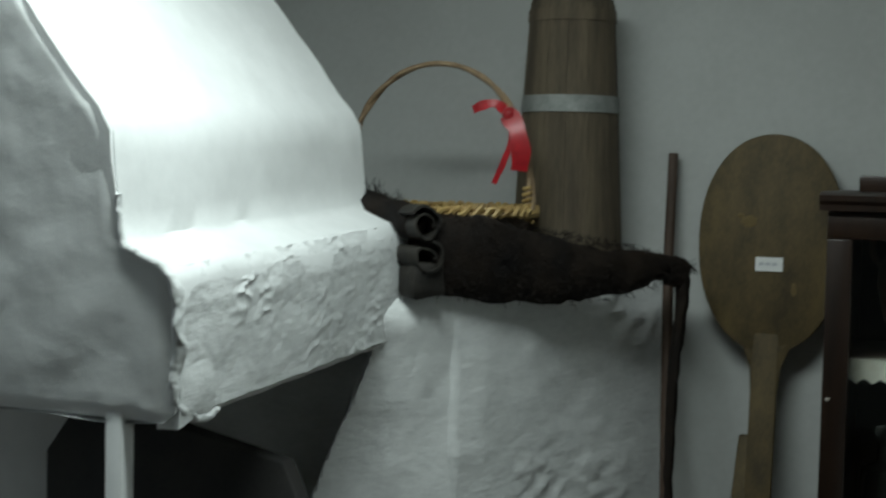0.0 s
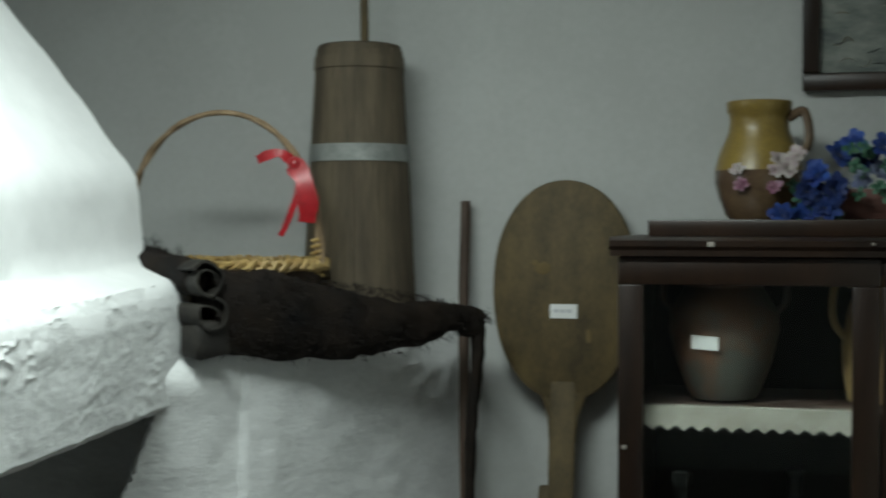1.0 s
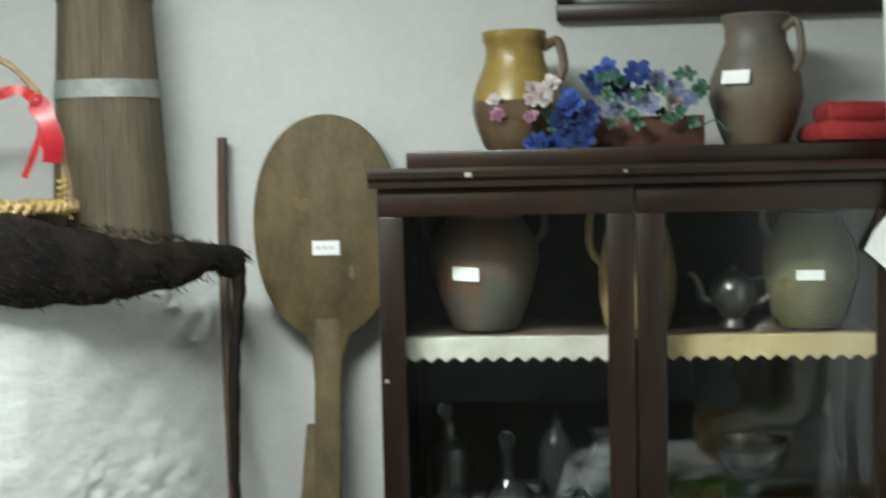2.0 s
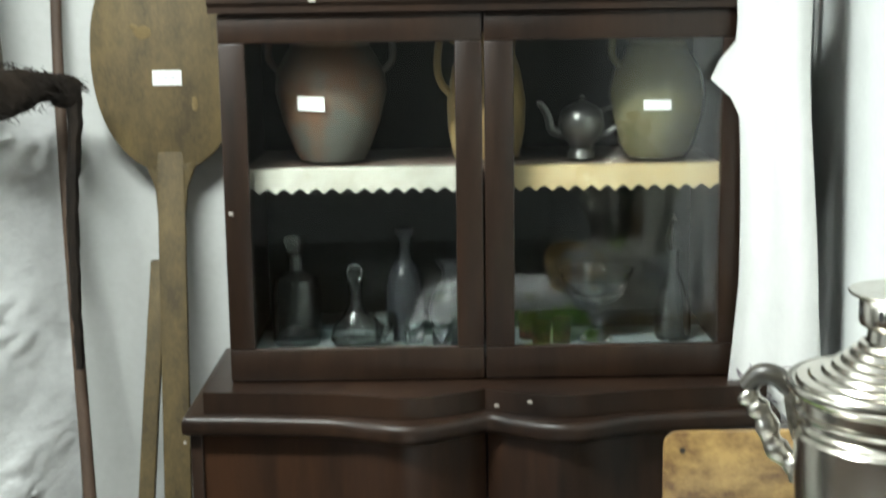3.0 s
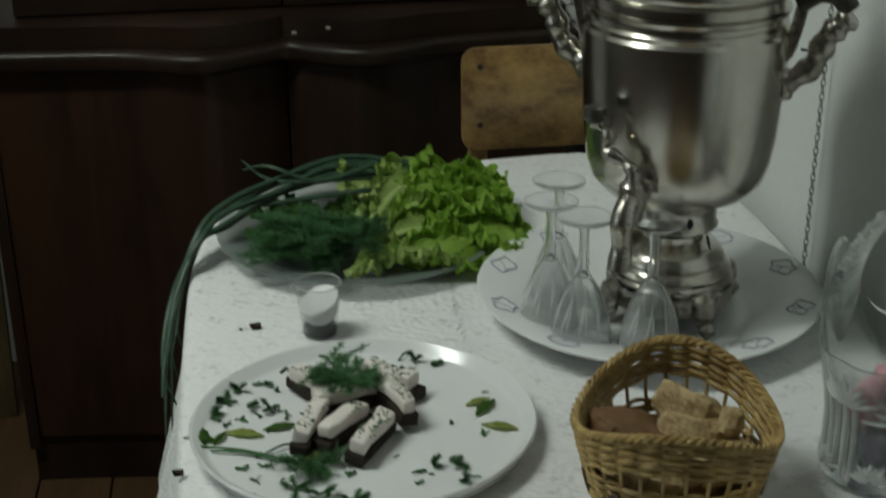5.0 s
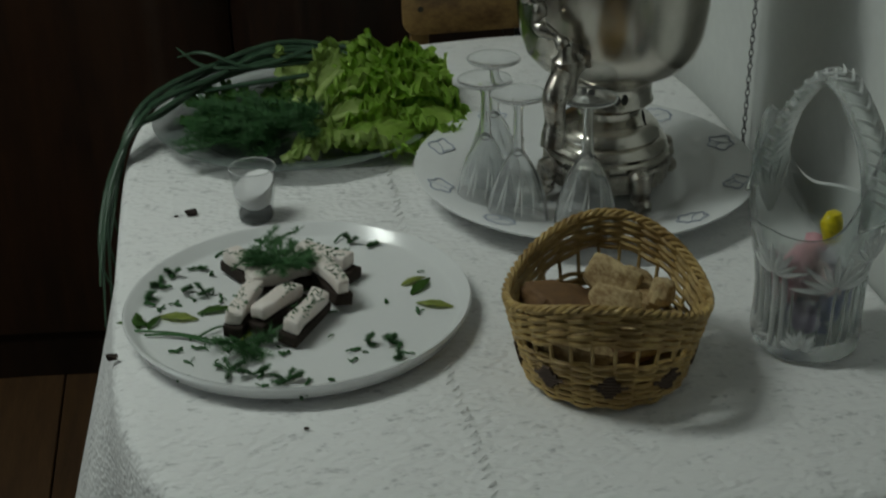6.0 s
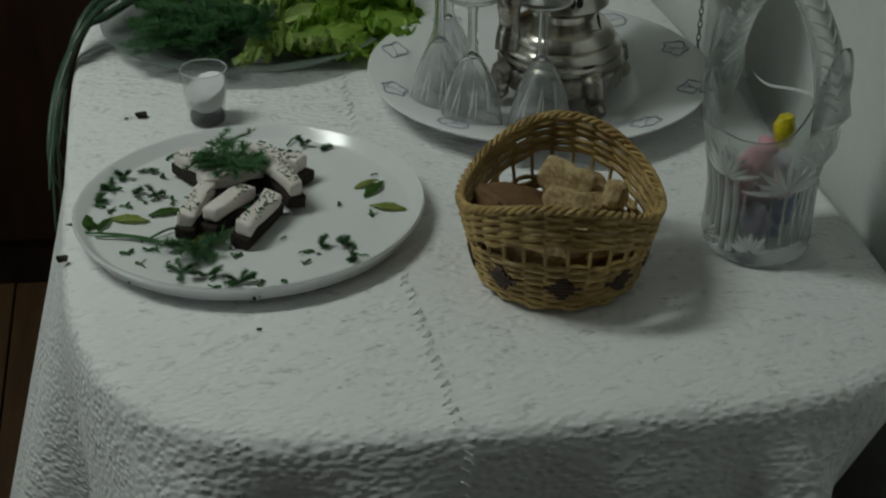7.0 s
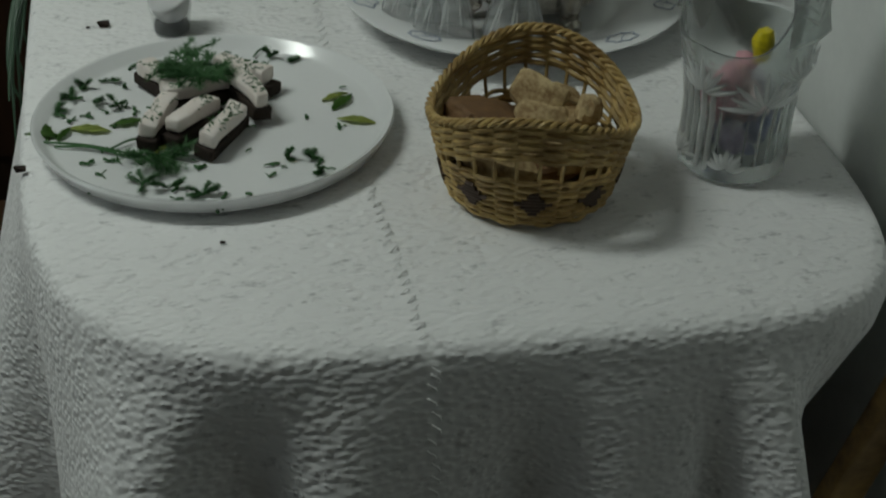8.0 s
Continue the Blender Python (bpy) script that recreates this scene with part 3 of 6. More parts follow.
for i in range(NU + 1):
    u = i / NU
    x = -0.315 + 0.615 * u
    top_z = 0.105 * (1 - u) ** 0.7 + 0.012 + 0.01 * math.sin(u * 8)
    low_z = -0.03 - 0.022 * math.sin(math.pi * min(1, u * 1.15)) + 0.045 * max(0, u - 0.75) * 3
    row = []
    for k in range(NV + 1):
        v = k / NV
        a = 2 * math.pi * v
        mz, hz = (top_z + low_z) / 2, (top_z - low_z) / 2
        thick = 0.055 - 0.028 * u
        row.append(hb.verts.new((x, -0.06 - thick * math.sin(a) * (0.7 if math.sin(a) > 0 else 1.0) + 0.05 * u * 0, mz + hz * math.cos(a))))
    grid.append(row)
for u, v in zip(grid, grid[1:]):
    for k in range(NV):
        hb.faces.new((u[k], u[k + 1], v[k + 1], v[k]))
hb.faces.new(grid[0][:NV][::-1])
hb.faces.new(grid[-1][:NV])
bmesh.ops.remove_doubles(hb, verts=hb.verts[:], dist=0.0002)
bmesh.ops.recalc_face_normals(hb, faces=hb.faces[:])
roughen(hb, 0.009, 14, 2)
roughen(hb, 0.004, 50, 5)
part("pelt", hb, FUR, hide)
# the stiff rolled edge: two curls side by side
for cx, cz, r, turn in ((-0.332, 0.102, 0.029, 500), (-0.330, 0.043, 0.032, 430)):
    pts = [(cx + (r * (0.45 + 0.55 * i / 40)) * math.cos(radians(turn * i / 40)), cz + (r * (0.45 + 0.55 * i / 40)) * math.sin(radians(turn * i / 40))) for i in range(41)]
    outer = pts + [(x + 0.005 * (x - cx) / r, z + 0.005 * (z - cz) / r) for x, z in pts[::-1]]
    part("curl", roughen(extrude(outer, "y", -0.105, -0.01), 0.009, 26), LEATHER, hide, "curled leathery edge")
part("flap", roughen(cut(box(-0.352, -0.285, -0.10, -0.03, -0.032, 0.03, 0.012), 2), 0.008, 18), LEATHER, hide, "folded leathery flap")
part("shank", roughen(roughen(tube(smooth_path([(-0.305, -0.06, 0.092), (-0.335, -0.015, 0.112), (-0.355, 0.085, 0.130), (-0.37, 0.17, 0.142)], 8), 0.037, 16, flat=0.75), 0.008, 22), 0.004, 60), FUR, hide, "furry strip reaching over the stove ledge")
part("tail", roughen(tube(smooth_path([(0.265, -0.055, 0.02), (0.287, -0.065, -0.01), (0.280, -0.07, -0.08), (0.262, -0.075, -0.22), (0.254, -0.08, -0.38), (0.25, -0.085, -0.52)], 8), lambda t: 0.027 * (1 - 0.5 * t), 9, flat=0.6), 0.004, 40), FUR, hide, "hanging strip of fur")
part("knuckle", roughen(lathe([(0, -0.03), (0.024, -0.02), (0.03, 0), (0.022, 0.022), (0, 0.03)], 16, centre=(0.272, -0.06)), 0.006, 40), FUR, hide)
rng = random.Random(5)
fb = bmesh.new()
for i in range(160):
    f = rng.random()
    base = Vector((-0.31 - 0.06 * f, -0.055 + 0.20 * f, 0.118 + 0.062 * f)) + Vector((rng.uniform(-0.02, 0.02), rng.uniform(-0.03, 0.01), rng.uniform(-0.012, 0.002)))
    tip = base + Vector((rng.uniform(-0.02, 0.02), -0.006, rng.uniform(0.004, 0.022)))
    s = Vector((0.0009, 0, 0.0006))
    fb.faces.new([fb.verts.new(q) for q in (base - s, base + s, tip)])
for i in range(1500):
    u = rng.random()
    x = -0.31 + 0.61 * u
    low_z = -0.03 - 0.022 * math.sin(math.pi * min(1, u * 1.15)) + 0.135 * max(0, u - 0.75)
    top_z = 0.105 * (1 - u) ** 0.7 + 0.012
    if rng.random() < 0.5:
        base = Vector((x, -0.07 + rng.uniform(-0.03, 0.05), top_z + rng.uniform(-0.012, 0.006)))
        tip = base + Vector((rng.uniform(-0.022, 0.016), rng.uniform(-0.012, 0.006), rng.uniform(-0.004, 0.007)))
    else:
        w = rng.random()
        base = Vector((x, -0.112 + 0.03 * u + rng.uniform(-0.01, 0.01), low_z + (top_z - low_z) * w))
        tip = base + Vector((rng.uniform(-0.02, 0.02), -0.008, -rng.uniform(0.004, 0.014)))
    s = Vector((0.0009, 0, 0.0006))
    bend = (base + tip) / 2 + Vector((rng.uniform(-0.004, 0.004), 0, 0.004))
    a, b, c, d, e = (fb.verts.new(q) for q in (base - s, base + s, bend + s * 0.7, bend - s * 0.7, tip))
    fb.faces.new((a, b, c, d))
    fb.faces.new((d, c, e))
tagged(part("fur_hair", fb, FUR, hide), kind="stuff")

# ---- leaning against the wall ----
LABEL = mat("white_label", (0.80, 0.80, 0.78), (0.74, 0.74, 0.72), rough=0.6, scale=40)
INK = mat("grey_ink", (0.50, 0.50, 0.51), (0.58, 0.58, 0.59), rough=0.7)
peel = thing("bread_peel", -0.522, 2.845, 0.0, "large round-bladed wooden bread peel leaning on wall", "peel")
blade = [(0.149 * math.copysign(abs(math.cos(a)) ** 0.96, math.cos(a)), 1.432 + (0.218 if math.sin(a) > 0 else 0.235) * math.copysign(abs(math.sin(a)) ** 0.92, math.sin(a))) for a in (2 * math.pi * i / 56 for i in range(56))]
pb = extrude(blade, "y", -0.018, 0.0, 0.003)
for v in pb.verts:
    v.co.y -= 0.11 * (1.65 - v.co.z) ** 1.0 * 0.5
part("blade", pb, PEELWOOD, peel)
hp = box(-0.027, 0.027, -0.0165, -0.001, 0.0, 1.26, 0.004)
for v in hp.verts:
    v.co.y -= 0.11 * (1.65 - v.co.z) * 0.5 + 0.1 * max(0, 1.2 - v.co.z) / 1.2
part("handle", hp, PEELWOOD, peel, "long flat handle")
nb = extrude([(-0.075, 1.240), (-0.046, 1.205), (-0.031, 1.165), (-0.027, 1.11), (0.027, 1.11), (0.031, 1.165), (0.046, 1.205), (0.075, 1.240)], "y", -0.0172, -0.0006, 0.002)
for v in nb.verts:
    v.co.y -= 0.055 * (1.65 - v.co.z) + 0.1 * max(0, 1.2 - v.co.z) / 1.2
part("neck", nb, PEELWOOD, peel, "neck where the blade runs into the handle")
tag = part("label", box(-0.028, 0.028, -0.0015, 0.0, -0.0145, 0.0145), LABEL, peel, "small white paper label")
tag.location, tag.rotation_euler = (0.0, -0.0345, 1.381), (radians(-3), 0, radians(0))
for k in range(3):
    bar = part("text_bar", box(-0.02 + k * 0.013, -0.01 + k * 0.013, -0.0022, -0.0015, -0.003, 0.004), INK, tag)

SCAR = mat("bare_wood_scar", (0.19, 0.135, 0.055), (0.10, 0.07, 0.028), rough=0.8, scale=60, mix=0.6)
for x, z, w, h in ((-0.045, 1.468, 0.017, 0.014), (-0.062, 1.480, 0.008, 0.006), (0.052, 1.33, 0.006, 0.016)):
    scar = part("scar", roughen(lathe([(0, -0.0008), (0.7, -0.0008), (1, 0), (0.7, 0.0008), (0, 0.0008)], 26), 0.3, 2.2, x * 90, (1, 1, 0)), SCAR, peel, "pale scar in the old wood")
    scar.matrix_basis = Matrix.Translation((x, -0.0184 - 0.055 * (1.65 - z), z)) @ Matrix.Rotation(radians(90), 4, "X") @ Matrix.Diagonal((w, h, 1, 1))

staff = thing("walking_staff", -0.70, 2.82, 0, "thin reddish-brown wooden staff leaning on wall", "staff")
part("shaft", tube(smooth_path([(-0.038, 0.03, 1.607), (-0.035, 0.0, 1.35), (-0.012, -0.07, 0.95), (0.02, -0.16, 0.5), (0.05, -0.26, 0.0)], 8), lambda t: 0.0105 + 0.0035 * t, 12), STICK, staff)
lath = thing("wooden_lath", -0.56, 2.80, 0, "short rough wooden lath leaning on wall beside peel", "lath")
lb = box(-0.016, 0.016, -0.01, 0.01, 0, 1.02, 0.003)
for v in lb.verts:
    v.co.x += 0.003 - 0.062 * (1.02 - v.co.z)
    v.co.y += 0.02 - 0.2 * (1.02 - v.co.z)
part("board", roughen(cut(lb, 3), 0.002, 12), PEELWOOD, lath)

# ---- picture ----
CANVAS = mat("grey_green_painting", (0.05, 0.065, 0.06), (0.24, 0.25, 0.22), rough=0.4, scale=7, fine=30, stretch=(1.0, 1, 1.9), mix=0.5, bump=0.3)
picture = thing("picture", 0.30, 2.876, 1.822, "dark-framed muted landscape painting on the wall", "picture")
for x0, x1, z0, z1 in ((-0.352, 0.36, 0, 0.036), (-0.352, 0.36, 0.484, 0.52), (-0.352, -0.318, 0.036, 0.484), (0.326, 0.36, 0.036, 0.484)):
    part("frame_bar", box(x0, x1, -0.028, 0, z0, z1, 0.005), MAHOGANY, picture)
part("canvas", box(-0.32, 0.328, -0.012, -0.004, 0.034, 0.486), CANVAS, picture, "muted painted landscape")

rng = random.Random(21)
for name_, tone in (("pale_paint", (0.34, 0.33, 0.27)), ("ochre_paint", (0.22, 0.19, 0.11)), ("dark_paint", (0.03, 0.04, 0.038))):
    paint = bmesh.new()
    for k in range(34):
        x, z = rng.uniform(-0.30, 0.28), 0.05 + 0.20 * rng.random() ** 1.5
        d = rng.uniform(0.012, 0.045)
        tube(smooth_path([(x, -0.0125, z), (x + d * 0.5, -0.0125, z + rng.uniform(-0.006, 0.010)), (x + d, -0.0125, z + rng.uniform(-0.012, 0.016))], 3), lambda t: 0.0022 * math.sin(math.pi * (0.1 + 0.8 * t)), 5, paint, flat=0.5)
    tagged(part("brush_stroke", paint, mat(name_, tone, rough=0.45, scale=50), picture, "thick dabs of paint"), kind="stuff")

# ---- on top of the cabinet ----
YELLOW = mat("ochre_glaze", (0.24, 0.165, 0.035), (0.16, 0.105, 0.026), rough=0.36, scale=10, bump=0.08, coat=0.12)
BROWNGLAZE = mat("brown_glaze", (0.075, 0.045, 0.03), (0.13, 0.085, 0.045), rough=0.25, scale=9, bump=0.08, coat=0.4)
GREYCLAY = mat("grey_brown_clay", (0.085, 0.082, 0.078), (0.15, 0.105, 0.06), rough=0.5, scale=6, stretch=(1, 1, 0.6), bump=0.2)
PINK = mat("painted_pink", (0.16, 0.03, 0.09), (0.34, 0.20, 0.24), rough=0.4, scale=60)
PETALW = mat("white_petal", (0.50, 0.47, 0.43), (0.38, 0.28, 0.30), rough=0.7, scale=60)
PETALB = mat("blue_petal", (0.005, 0.014, 0.10), (0.010, 0.045, 0.20), rough=0.6, scale=50, sheen=0.1, rand=0.5)
PETALV = mat("lilac_petal", (0.11, 0.13, 0.25), (0.26, 0.29, 0.38), rough=0.7, scale=60)
LEAFG = mat("artificial_leaf", (0.025, 0.085, 0.045), (0.05, 0.13, 0.08), rough=0.55, scale=50)
PLANTER = mat("red_brown_wood", (0.10, 0.034, 0.022), (0.06, 0.022, 0.016), rough=0.5, scale=8, stretch=(0.4, 1, 2))


def blossom(parent, p, r, material, petals=7, name="blossom", seed=0):
    rg = random.Random(seed)
    bm = bmesh.new()
    for ring, (rr, lift, n) in enumerate(((1.0, 0.15, petals), (0.65, 0.45, petals - 1), (0.35, 0.7, 4))):
        for i in range(n):
            a = 2 * math.pi * (i + 0.5 * ring) / n + rg.uniform(-0.2, 0.2)
            d, s = Vector((math.cos(a), math.sin(a), 0)), Vector((-math.sin(a), math.cos(a), 0))
            q = r * rr * rg.uniform(0.8, 1.15)
            up = Vector((0, 0, 1))
            pts = [d * q * 0.1, d * q * 0.55 + s * q * 0.42 + up * q * lift, d * q + s * q * 0.22 + up * q * (lift * 1.5), d * q * 1.08 + up * q * lift * 1.2, d * q - s * q * 0.22 + up * q * (lift * 1.5), d * q * 0.55 - s * q * 0.42 + up * q * lift]
            c = bm.verts.new(d * q * 0.6 + up * q * lift * 0.55)
            vs = [bm.verts.new(v) for v in pts]
            for k in range(6):
                bm.faces.new((c, vs[k], vs[(k + 1) % 6]))
    m = Euler((radians(rg.uniform(55, 95)), rg.uniform(-0.4, 0.4), rg.uniform(-0.7, 0.7))).to_matrix().to_4x4()
    bmesh.ops.transform(bm, matrix=Matrix.Translation(p) @ m, verts=bm.verts)
    return part(name, bm, material, parent)


def handle_loop(c, r0, z0, z1, out, parent, material, ang=0.0, thick=0.007):
    """A strap handle in the vertical plane at ang degrees, from height z1 down to z0."""
    d = Vector((math.cos(radians(ang)), math.sin(radians(ang)), 0))
    pts = smooth_path([d * (r0 * 0.93) + Vector((0, 0, z1)), d * (r0 + out * 0.7) + Vector((0, 0, z1 + 0.012)), d * (r0 + out) + Vector((0, 0, z1 - (z1 - z0) * 0.4)), d * (r0 + out * 0.75) + Vector((0, 0, z0 + (z1 - z0) * 0.25)), d * (r0 * 1.0) + Vector((0, 0, z0))], 6)
    return part("handle", tube([p + Vector(c) for p in pts], thick, 8), material, parent)


ctop = 1.5685
jug = thing("yellow_jug", -0.13, 2.70, ctop, "ochre and brown glazed pitcher with painted flowers", "jug")
part("body", lathe([(0, 0), (0.055, 0), (0.062, 0.008), (0.075, 0.04), (0.0825, 0.07), (0.082, 0.092)], 44), BROWNGLAZE, jug, "brown-glazed lower belly")
part("shoulder", lathe([(0.082, 0.0921), (0.077, 0.115), (0.065, 0.145), (0.057, 0.165), (0.0545, 0.185), (0.056, 0.198), (0.0605, 0.203), (0.0605, 0.221), (0.058, 0.223), (0.053, 0.219), (0.049, 0.19), (0.05, 0.165), (0, 0.16)], 44), YELLOW, jug, "ochre-glazed shoulder and neck")
handle_loop((0, 0, 0), 0.058, 0.11, 0.19, 0.035, jug, BROWNGLAZE, -10, 0.009)
for k, (dx, dz) in enumerate(((-0.03, 0.065), (-0.036, 0.092), (0.03, 0.06), (0.033, 0.09))):
    a = math.asin(max(-0.99, min(0.99, dx / 0.085)))
    blossom(jug, Vector((dx, -0.086 * math.cos(a) + 0.001, dz)), 0.0145, PINK if k % 2 == 0 else PETALW, 6, "painted_flower", k)

grey_jug = thing("grey_jug", 0.318, 2.70, ctop, "unglazed grey-brown clay pitcher with white label", "jug")
part("body", lathe([(0, 0), (0.058, 0), (0.07, 0.03), (0.087, 0.085), (0.084, 0.12), (0.066, 0.165), (0.056, 0.19), (0.057, 0.22), (0.065, 0.236), (0.063, 0.24), (0.05, 0.22), (0.05, 0.19), (0, 0.18)], 44), GREYCLAY, grey_jug)
handle_loop((0, 0, 0), 0.062, 0.12, 0.21, 0.03, grey_jug, GREYCLAY, -35, 0.008)
lab = part("label", box(-0.027, 0.027, -0.0012, 0, -0.013, 0.013), LABEL, grey_jug, "small white paper label")
lab.location, lab.rotation_euler = (-0.045, -0.074, 0.122), (radians(-20), 0, radians(-30))

planter = thing("flower_planter", 0.115, 2.66, ctop, "low red-brown wooden box of blue and lilac flowers", "planter")
for x0, x1, y0, y1 in ((-0.10, 0.10, -0.05, -0.042), (-0.10, 0.10, 0.042, 0.05), (-0.10, -0.092, -0.042, 0.042), (0.092, 0.10, -0.042, 0.042)):
    part("board", box(x0, x1, y0, y1, 0.0, 0.055, 0.002), PLANTER, planter)
part("filling", box(-0.091, 0.091, -0.041, 0.041, 0.004, 0.04), LEAFG, planter)
rng = random.Random(11)
spots = [(-0.10, 0.115, PETALB), (-0.075, 0.135, PETALB), (-0.05, 0.11, PETALB), (-0.155, 0.05, PETALB), (-0.125, 0.02, PETALB), (-0.14, 0.08, PETALB), (-0.11, 0.055, PETALB), (-0.17, 0.0, PETALB), (-0.15, -0.028, PETALB), (-0.178, -0.045, PETALB), (-0.20, 0.005, PETALB),
         (-0.205, 0.105, PETALW), (-0.19, 0.09, PETALW), (-0.175, 0.115, PETALW), (-0.03, 0.09, PETALV), (0.0, 0.075, PETALV), (0.02, 0.12, PETALV), (0.05, 0.105, PETALV), (0.075, 0.085, PETALV), (-0.06, 0.07, PETALV), (0.04, 0.08, PETALW), (-0.02, 0.13, PETALB)]
for k, (x, z, m_) in enumerate(spots):
    drop = x < -0.1
    blossom(planter, Vector((x, (-0.10 if drop else -0.045) + rng.uniform(-0.02, 0.02), z)), 0.027 if m_ is PETALB else 0.019, m_, 7, "blossom", k + 20)
for k in range(46):
    x = rng.uniform(-0.19, 0.10)
    p = Vector((x, -0.06 + rng.uniform(-0.03, 0.03), (0.02 if x < -0.1 else 0.06) + rng.uniform(-0.02, 0.07)))
    blossom(planter, p, 0.014, LEAFG, 4, "leaf", k + 70)
part("stem", tube(smooth_path([(0.09, -0.03, 0.03), (0.12, -0.04, 0.045), (0.14, -0.045, 0.025)], 5), 0.0015, 5), LEAFG, planter)

REDC = mat("red_cloth", (0.30, 0.02, 0.02), (0.20, 0.012, 0.014), rough=0.85, scale=20)
bundle = thing("red_cloth_bundle", 0.47, 2.62, ctop, "folded dark red cloth lying on the cabinet", "cloth")
part("fold", roughen(cut(box(-0.07, 0.07, -0.11, 0.11, 0.0, 0.035, 0.012), 2), 0.008, 12), REDC, bundle)
part("fold", roughen(cut(box(-0.05, 0.065, -0.09, 0.1, 0.032, 0.07, 0.014), 2), 0.010, 12, 4), REDC, bundle)

CHIP = mat("chipped_paint", (0.40, 0.37, 0.33), (0.25, 0.22, 0.19), rough=0.8)
for x, y, z, s in ((-0.28, -0.4535, 1.526, 0.006), (-0.015, -0.4535, 1.527, 0.003), (0.015, -0.533, 0.855, 0.004), (0.07, -0.538, 0.862, 0.004), (-0.43, -0.4345, 1.17, 0.004), (-0.512, -0.507, 0.79, 0.003)):
    part("chip", roughen(box(x - s, x + s, y, y + 0.003, z - s * 0.7, z + s * 0.7, 0.0008), 0.001, 300), CHIP, cab, "pale chip in the veneer")

# ---- behind the glass, upper shelf ----
shelf_z = 1.2325
LACE = mat("cream_paper_edge", (0.38, 0.365, 0.32), (0.27, 0.25, 0.21), rough=0.85, scale=14)
LACE_TAN = mat("stained_paper_edge", (0.38, 0.27, 0.13), (0.40, 0.32, 0.19), rough=0.85, scale=12)


def paper_edge(x0, x1, material, label):
    e = thing("shelf_paper", (x0 + x1) / 2, 2.484, 1.236, label, "shelf paper", "shelf papers")
    h = (x1 - x0) / 2
    pts = [(-h, 0.002), (h, 0.002)]
    n = 56
    for i in range(n + 1):
        u = 1 - 2 * i / n
        z = -0.042 + (0.0 if i % 4 in (0, 2) else 0.006) + (0.010 if i % 4 == 2 else 0)
        pts.append((u * h, z))
    part("edge", extrude(pts, "y", -0.001, 0.0005), material, e)
    part("sheet", box(-h, h, 0.0006, 0.03, -0.0008, 0.0012), material, e)
    return e


paper_edge(-0.335, 0.055, LACE, "cream scalloped paper edging on the shelf")
paper_edge(0.118, 0.50, LACE_TAN, "tan stained scalloped paper edging on the shelf")
shelf_z = 1.2385
CLAYPOT = mat("sooty_clay", (0.12, 0.058, 0.032), (0.08, 0.08, 0.068), rough=0.55, scale=6, fine=30, mix=0.25, bump=0.3)
OLIVE = mat("olive_glaze", (0.14, 0.122, 0.06), (0.09, 0.086, 0.048), rough=0.22, scale=8, coat=0.4, bump=0.08)
TAN = mat("tan_glaze", (0.36, 0.25, 0.11), (0.25, 0.17, 0.08), rough=0.35, scale=8)

pot = thing("clay_pot", -0.19, 2.63, shelf_z, "sooty reddish clay pot with two ear handles", "pot")
part("body", lathe([(0, 0), (0.058, 0), (0.066, 0.012), (0.088, 0.07), (0.101, 0.125), (0.098, 0.16), (0.078, 0.195), (0.07, 0.205), (0.078, 0.222), (0.074, 0.224), (0.064, 0.205), (0.07, 0.19), (0, 0.17)], 48), CLAYPOT, pot)
handle_loop((0, 0, 0), 0.085, 0.155, 0.218, 0.03, pot, CLAYPOT, -8, 0.006)
handle_loop((0, 0, 0), 0.085, 0.155, 0.218, 0.03, pot, CLAYPOT, 172, 0.006)
lab = part("label", box(-0.026, 0.026, -0.001, 0, -0.0125, 0.0125), LABEL, pot, "small white paper label")
lab.location, lab.rotation_euler = (-0.028, -0.0945, 0.108), (radians(4), radians(2), radians(-20))
tan_jug = thing("tan_jug", 0.092, 2.64, shelf_z, "tan glazed jug with an ear handle", "jug")
part("body", lathe([(0, 0), (0.06, 0), (0.07, 0.05), (0.072, 0.1), (0.062, 0.16), (0.052, 0.19), (0.056, 0.225), (0.05, 0.225), (0.046, 0.19), (0, 0.18)], 40), TAN, tan_jug)
handle_loop((0, 0, 0), 0.06, 0.11, 0.21, 0.03, tan_jug, TAN, 190, 0.007)
PEWTER = mat("tarnished_pewter", (0.20, 0.195, 0.185), (0.10, 0.10, 0.095), rough=0.3, metal=0.9, scale=30, bump=0.15)
pewter = thing("metal_teapot", 0.262, 2.60, shelf_z, "small tarnished metal teapot with a curved spout", "teapot")
part("body", lathe([(0, 0), (0.026, 0), (0.024, 0.01), (0.018, 0.018), (0.036, 0.04), (0.042, 0.062), (0.036, 0.085), (0.024, 0.095), (0.012, 0.1), (0.004, 0.103), (0.006, 0.11), (0, 0.114)], 36), PEWTER, pewter)
part("spout", tube(smooth_path([(-0.036, 0, 0.045), (-0.055, 0, 0.052), (-0.06, 0, 0.075), (-0.072, 0, 0.095), (-0.08, 0, 0.097)], 6), lambda t: 0.009 - 0.004 * t, 8), PEWTER, pewter)
part("handle", tube(smooth_path([(0.035, 0, 0.085), (0.06, 0, 0.09), (0.066, 0, 0.06), (0.04, 0, 0.04)], 6), 0.004, 8), PEWTER, pewter)
olive_pot = thing("olive_pot", 0.40, 2.62, shelf_z, "olive glazed round pot with handle and label", "pot")
